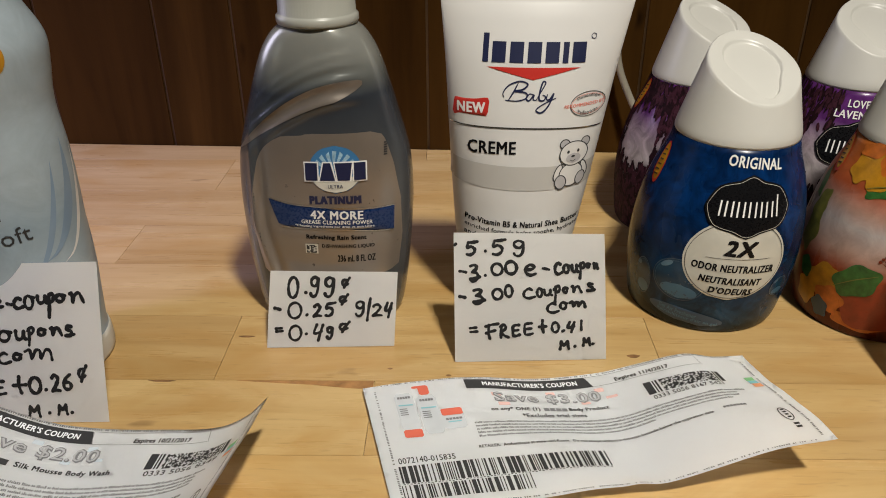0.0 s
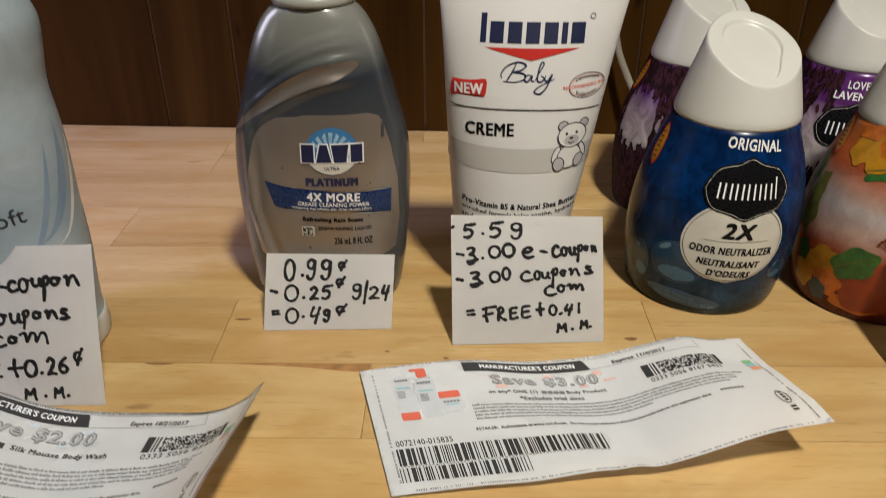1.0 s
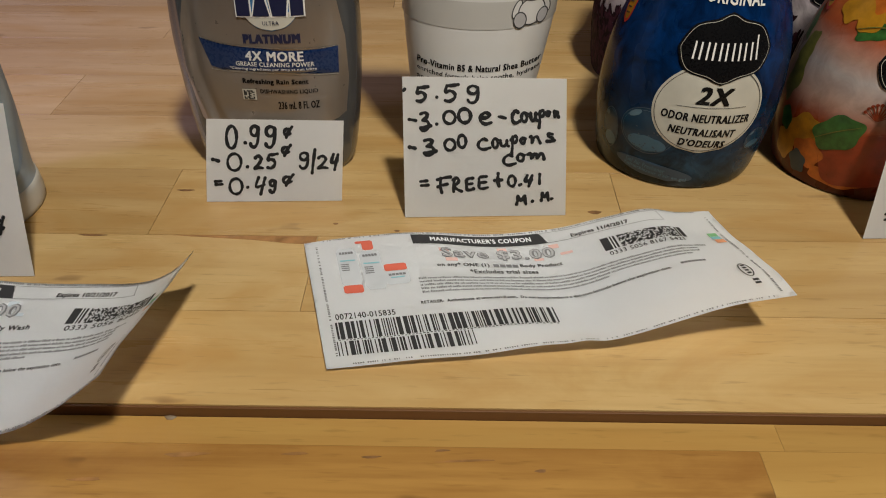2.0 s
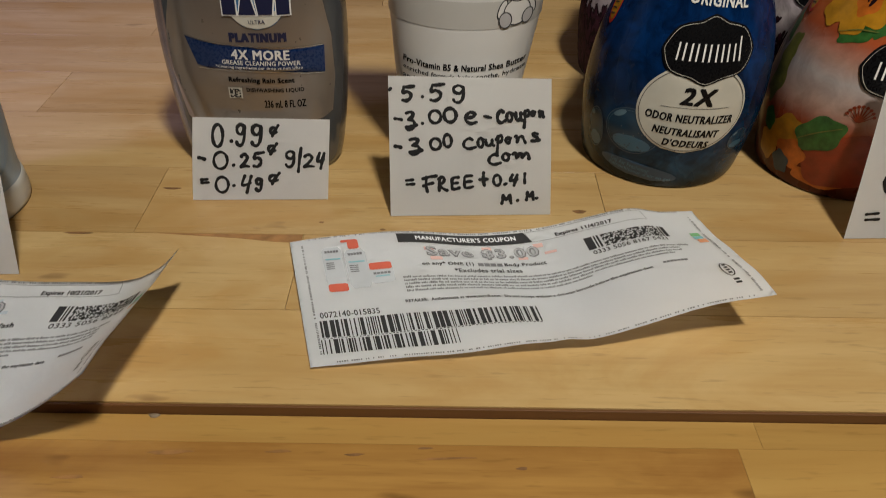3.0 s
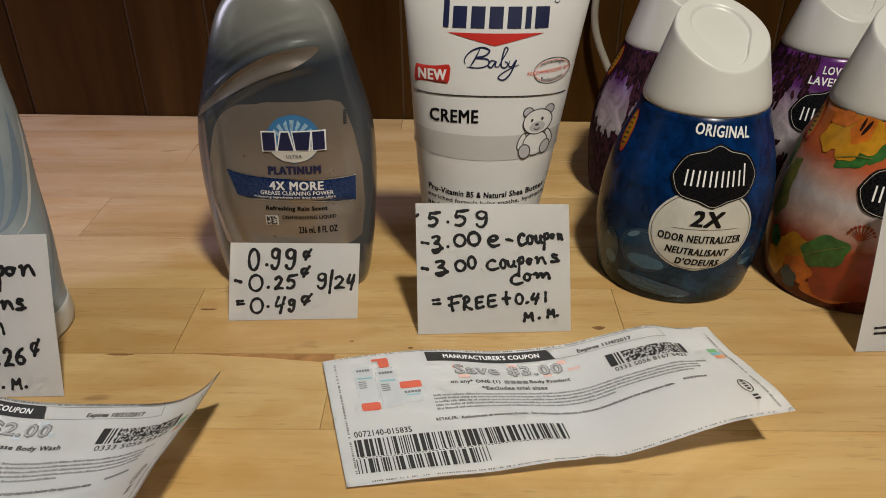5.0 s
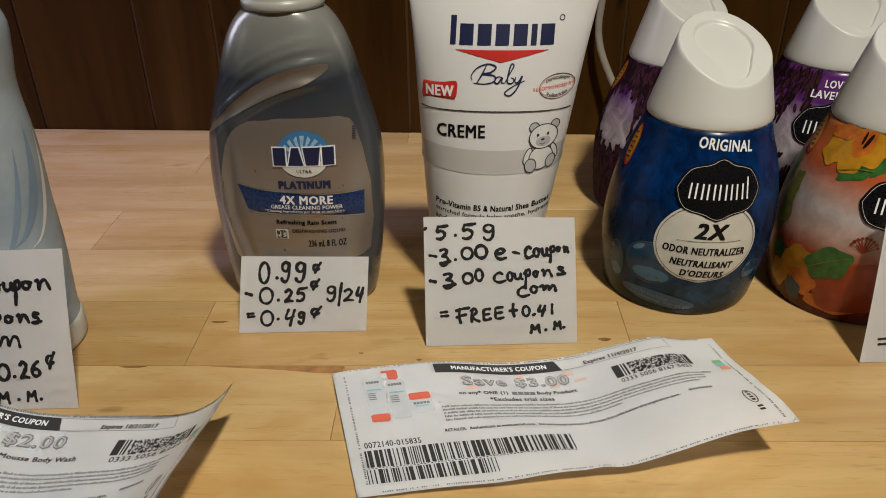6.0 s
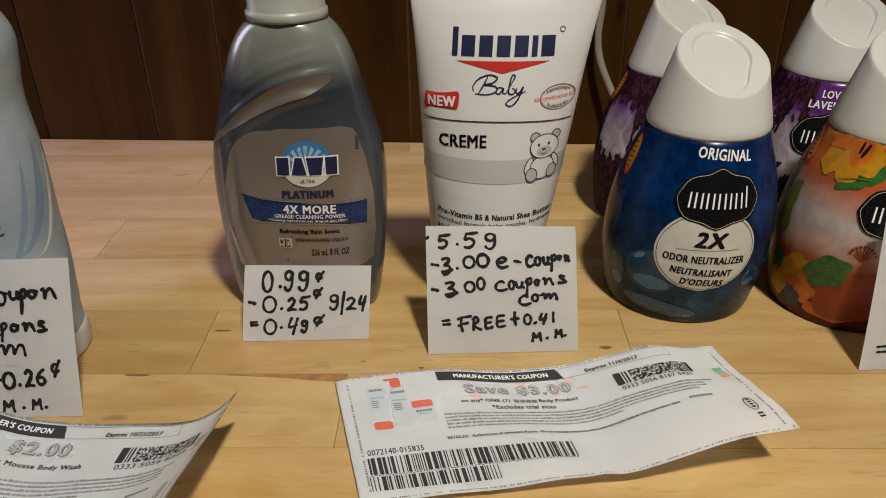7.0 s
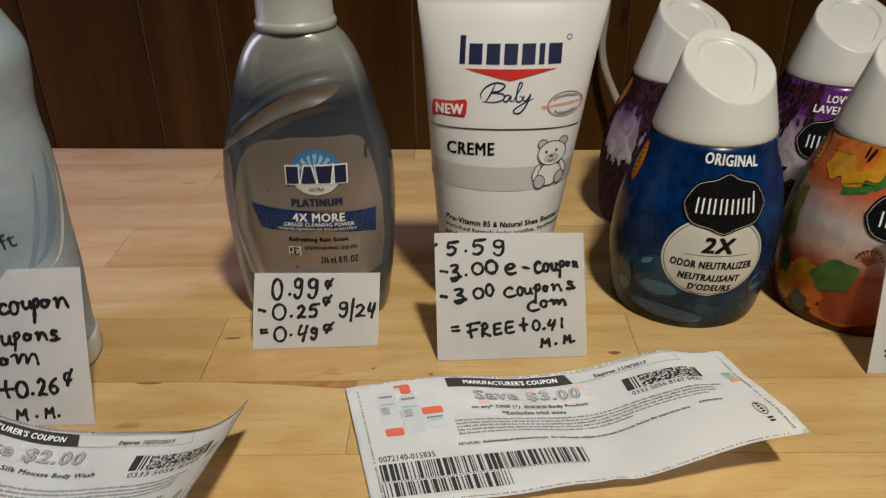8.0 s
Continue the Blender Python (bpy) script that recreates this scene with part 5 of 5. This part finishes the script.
for cx, cz, rx, rz in ((-0.0270, 0.0288, 0.0146, 0.0120), (0.0290, 0.0262, 0.0062, 0.0056), (-0.0490, 0.0225, 0.0060, 0.0110)):
    drop = fill(oval(cx, cz, rx, rz, 0, 40), gs, BUBBLE, blue, "droplet", 0.00010, 12, 20)
    line_ring(oval(cx, cz, rx * 0.98, rz * 0.96, 0, 40), 0.0004, gs, GEL_DARK, drop, "droplet_rim", 0.00022)
    fill(oval(cx + rx * 0.06, cz - rz * 0.52, rx * 0.70, rz * 0.34, 0), gs, BUBBLE_MID, drop, "droplet_shade", 0.00016, 8, 8)
    fill(oval(cx - rx * 0.50, cz + rz * 0.62, rx * 0.26, rz * 0.12, 32), gs, BUBBLE_LIT, drop, "droplet_glint", 0.0002, 6, 8)
    line_ring(oval(cx, cz, rx * 0.90, rz * 0.86, 0, 40), 0.00012, gs, BUBBLE_LIT, drop, "droplet_rim", 0.0002)
foam = random.Random(4)
for i in range(16):
    u, z = foam.uniform(-0.036, -0.018), foam.uniform(0.019, 0.031)
    fill(oval(u, z, 0.0005, 0.0004), gs, GEL_DARK, blue, "fleck", 0.0003, 3, 3)
plaque = fill(oval(-0.0205, 0.0088, 0.0215, 0.0042, -5), gs, GEL_DARK, blue, "plaque", 0.0004, 20, 10, "dark oval under the small lettering")
lettering("Gel Air Freshener", gs, -0.0245, 0.0106, 0.0215, 0.0025, BUBBLE_LIT, plaque, 0.0006, 0.02, 0, -5)
lettering("Rafraichisseur d'air en gel", gs, -0.0190, 0.0074, 0.0340, 0.0025, BUBBLE_LIT, plaque, 0.0006, 0.02, 0, -5)
seal(blue, -0.0640, 0.0800, 14)

# orange: blossoms and leaves
gs = PRINT_ON[peach.name]
brand_badge(peach, 0.0, 0.0665)
seal(peach, -0.0735, 0.0855, 34)
for cx, cz, rx, rz, tn, wob, mt, o in ((-0.0440, 0.0900, 0.0125, 0.0075, 25, 0.10, YELLOW, 0.0002), (-0.0500, 0.0830, 0.0075, 0.0060, -15, 0.12, YELLOW, 0.0003), (-0.0370, 0.0835, 0.0080, 0.0080, 30, 0.08, YELLOW, 0.00035), (-0.0270, 0.0880, 0.0090, 0.0075, 10, 0.08, YELLOW, 0.0003), (-0.0310, 0.0780, 0.0105, 0.0042, 22, 0.12, LEAF, 0.00015), (-0.0200, 0.0820, 0.0060, 0.0035, 40, 0.1, LEAF, 0.00012),
                                       (-0.0330, 0.0905, 0.0075, 0.0060, 40, 0.1, AMBER, 0.0004), (-0.0310, 0.0915, 0.0011, 0.0040, -28, 0, FLORET, 0.0005), (-0.0340, 0.0925, 0.0009, 0.0032, -10, 0, FLORET, 0.0005), (-0.0480, 0.0925, 0.0100, 0.0035, 10, 0.1, AMBER, 0.0004),
                                       (-0.0285, 0.0322, 0.0118, 0.0082, 34, 0.09, LEAF, 0.0005), (-0.0120, 0.0215, 0.0225, 0.0140, 22, 0.05, CORAL, 0.0003), (0.0080, 0.0250, 0.0170, 0.0160, 0, 0.06, CORAL, 0.00025), (0.0300, 0.0300, 0.0160, 0.0140, 10, 0.06, CORAL, 0.0002),
                                       (-0.0450, 0.0262, 0.0115, 0.0085, 30, 0.12, YELLOW, 0.0002), (-0.0400, 0.0170, 0.0085, 0.0075, 10, 0.1, AMBER, 0.0003), (-0.0585, 0.0275, 0.0045, 0.0060, 10, 0.08, LEAF, 0.0003), (-0.0635, 0.0470, 0.0060, 0.0120, -6, 0.14, OLIVE, 0.0002), (-0.0640, 0.0600, 0.0050, 0.0090, -14, 0.12, OLIVE, 0.0003), (-0.0740, 0.0690, 0.0034, 0.0080, 24, 0.1, LEAF, 0.0003),
                                       (-0.0440, 0.0105, 0.0050, 0.0060, 30, 0.1, GEL_DARK, 0.0004), (-0.0230, 0.0090, 0.0140, 0.0045, 0, 0.08, AMBER, 0.0001), (-0.0560, 0.0150, 0.0070, 0.0080, 0, 0.1, YELLOW, 0.0002)):
    fill(oval(cx, cz, rx, rz, tn, 72, wob), gs, mt, peach, "blossom" if mt not in (LEAF, OLIVE) else "printed_leaf", o, 16, 26)
for x0, z0, x1, z1 in ((-0.0385, 0.0262, -0.0195, 0.0385), (-0.0405, 0.0765, -0.0215, 0.0800)):
    ribbon([(x0, z0), ((x0 + x1) / 2, (z0 + z1) / 2 + 0.0010), (x1, z1)], 0.0005, gs, OLIVE, peach, "leaf_vein", 0.0007, 0.6)
for i in range(9):
    a = radians(20 + 18 * i)
    fill(oval(-0.0150 + 0.0060 * math.cos(a), 0.0440 + 0.0060 * math.sin(a), 0.0008, 0.0008), gs, CORAL, peach, "stamen", 0.0004, 4, 4)
    fill([(-0.0155, 0.0425), (-0.0145, 0.0425), (-0.0147 + 0.0058 * math.cos(a), 0.0440 + 0.0058 * math.sin(a)), (-0.0152 + 0.0058 * math.cos(a), 0.0440 + 0.0058 * math.sin(a))], gs, CORAL, peach, "stamen", 0.00035, 2, 3)


def florets(ob, seed, allow, span, count):
    """Sprigs of lavender printed round the sleeve, where allow(u, z) says so."""
    gs = PRINT_ON[ob.name]
    r = random.Random(seed)
    for mt, share, off in ((FLORET, 0.78, 0.0002), (FLORET_LIT, 0.22, 0.0004)):
        bm = bmesh.new()
        for i in range(int(count * share)):
            u, z = r.uniform(*span), r.uniform(0.004, 0.0945)
            if not allow(u, z, r):
                continue
            rx, rz, tn = r.uniform(0.0007, 0.0012), r.uniform(0.0018, 0.0034), r.gauss(0, 20)
            vs = [bm.verts.new(gs(x, min(zz, 0.0955), off + 0.00012 * r.random())) for x, zz in oval(u, z, rx, rz, tn, 8)]
            bm.faces.new(vs)
        tagged(part("sprig_print", bm, mt, ob, "dark purple lavender sprigs", smooth=False), kind="stuff")


def sprigs_side(u, z, r):
    inside = ((u + 0.068) / 0.0200) ** 2 + ((z - 0.0620) / 0.0190) ** 2
    return inside > 1 + 0.25 * math.sin(u * 900)


def sprigs_front(u, z, r):
    if u > -0.016 and z > 0.046:
        return False
    if z > 0.074 - 0.010 * math.sin(u * 300):
        return True
    return z < 0.030 + 0.010 * math.sin(u * 260) or r.random() < 0.05


florets(lav_a, 3, sprigs_side, (-0.115, 0.02), 6800)
florets(lav_b, 8, sprigs_front, (-0.085, 0.06), 3600)
for ob in (lav_a, lav_b):
    gs = PRINT_ON[ob.name]
    brand_badge(ob, 0.0, 0.0660)
    lettering("LOVELY", gs, 0.0002, 0.0890, 0.0228, 0.0040, WHITE, ob, 0.0006, 0.03)
    lettering("LAVENDER", gs, -0.0012, 0.0832, 0.0348, 0.0040, WHITE, ob, 0.0006, 0.03)
seal(lav_a, -0.0860, 0.0840, -20)

# ---- body wash print ----
cs = can_surface
lettering("soft", cs, 0.0018, 0.0784, 0.0165, 0.0072, PRINT, can, 0.0003, 0.0, 0, 5)
bars(word_blocks(-0.0100, 0.0005, 0.0862, 0.0884, 4), cs, PRINT, can, "small_print", 0.0003)
bars(word_blocks(-0.0120, -0.0012, 0.0912, 0.0918, 2), cs, PRINT, can, "small_print", 0.0003)
fill(oval(0.0090, 0.1510, 0.0085, 0.0085), cs, YELLOW, can, "round_mark", 0.0003, 8, 10)
for u0, z0, wd, mt in ((0.0120, 0.0630, 0.0060, SWIRL), (0.0020, 0.0560, 0.0030, SWIRL), (0.0210, 0.0600, 0.0030, WHITE), (0.0250, 0.0200, 0.0060, SWIRL)):
    path = [(u0 + 0.024 * (j / 16) ** 0.62, z0 + 0.050 * (j / 16) ** 1.25) for j in range(17)]
    fill(path + [(u + wd * math.sin(math.pi * (16 - j) / 16), z - 0.0006) for j, (u, z) in enumerate(reversed(path))], cs, mt, can, "swirl", 0.0002, 5, 30)
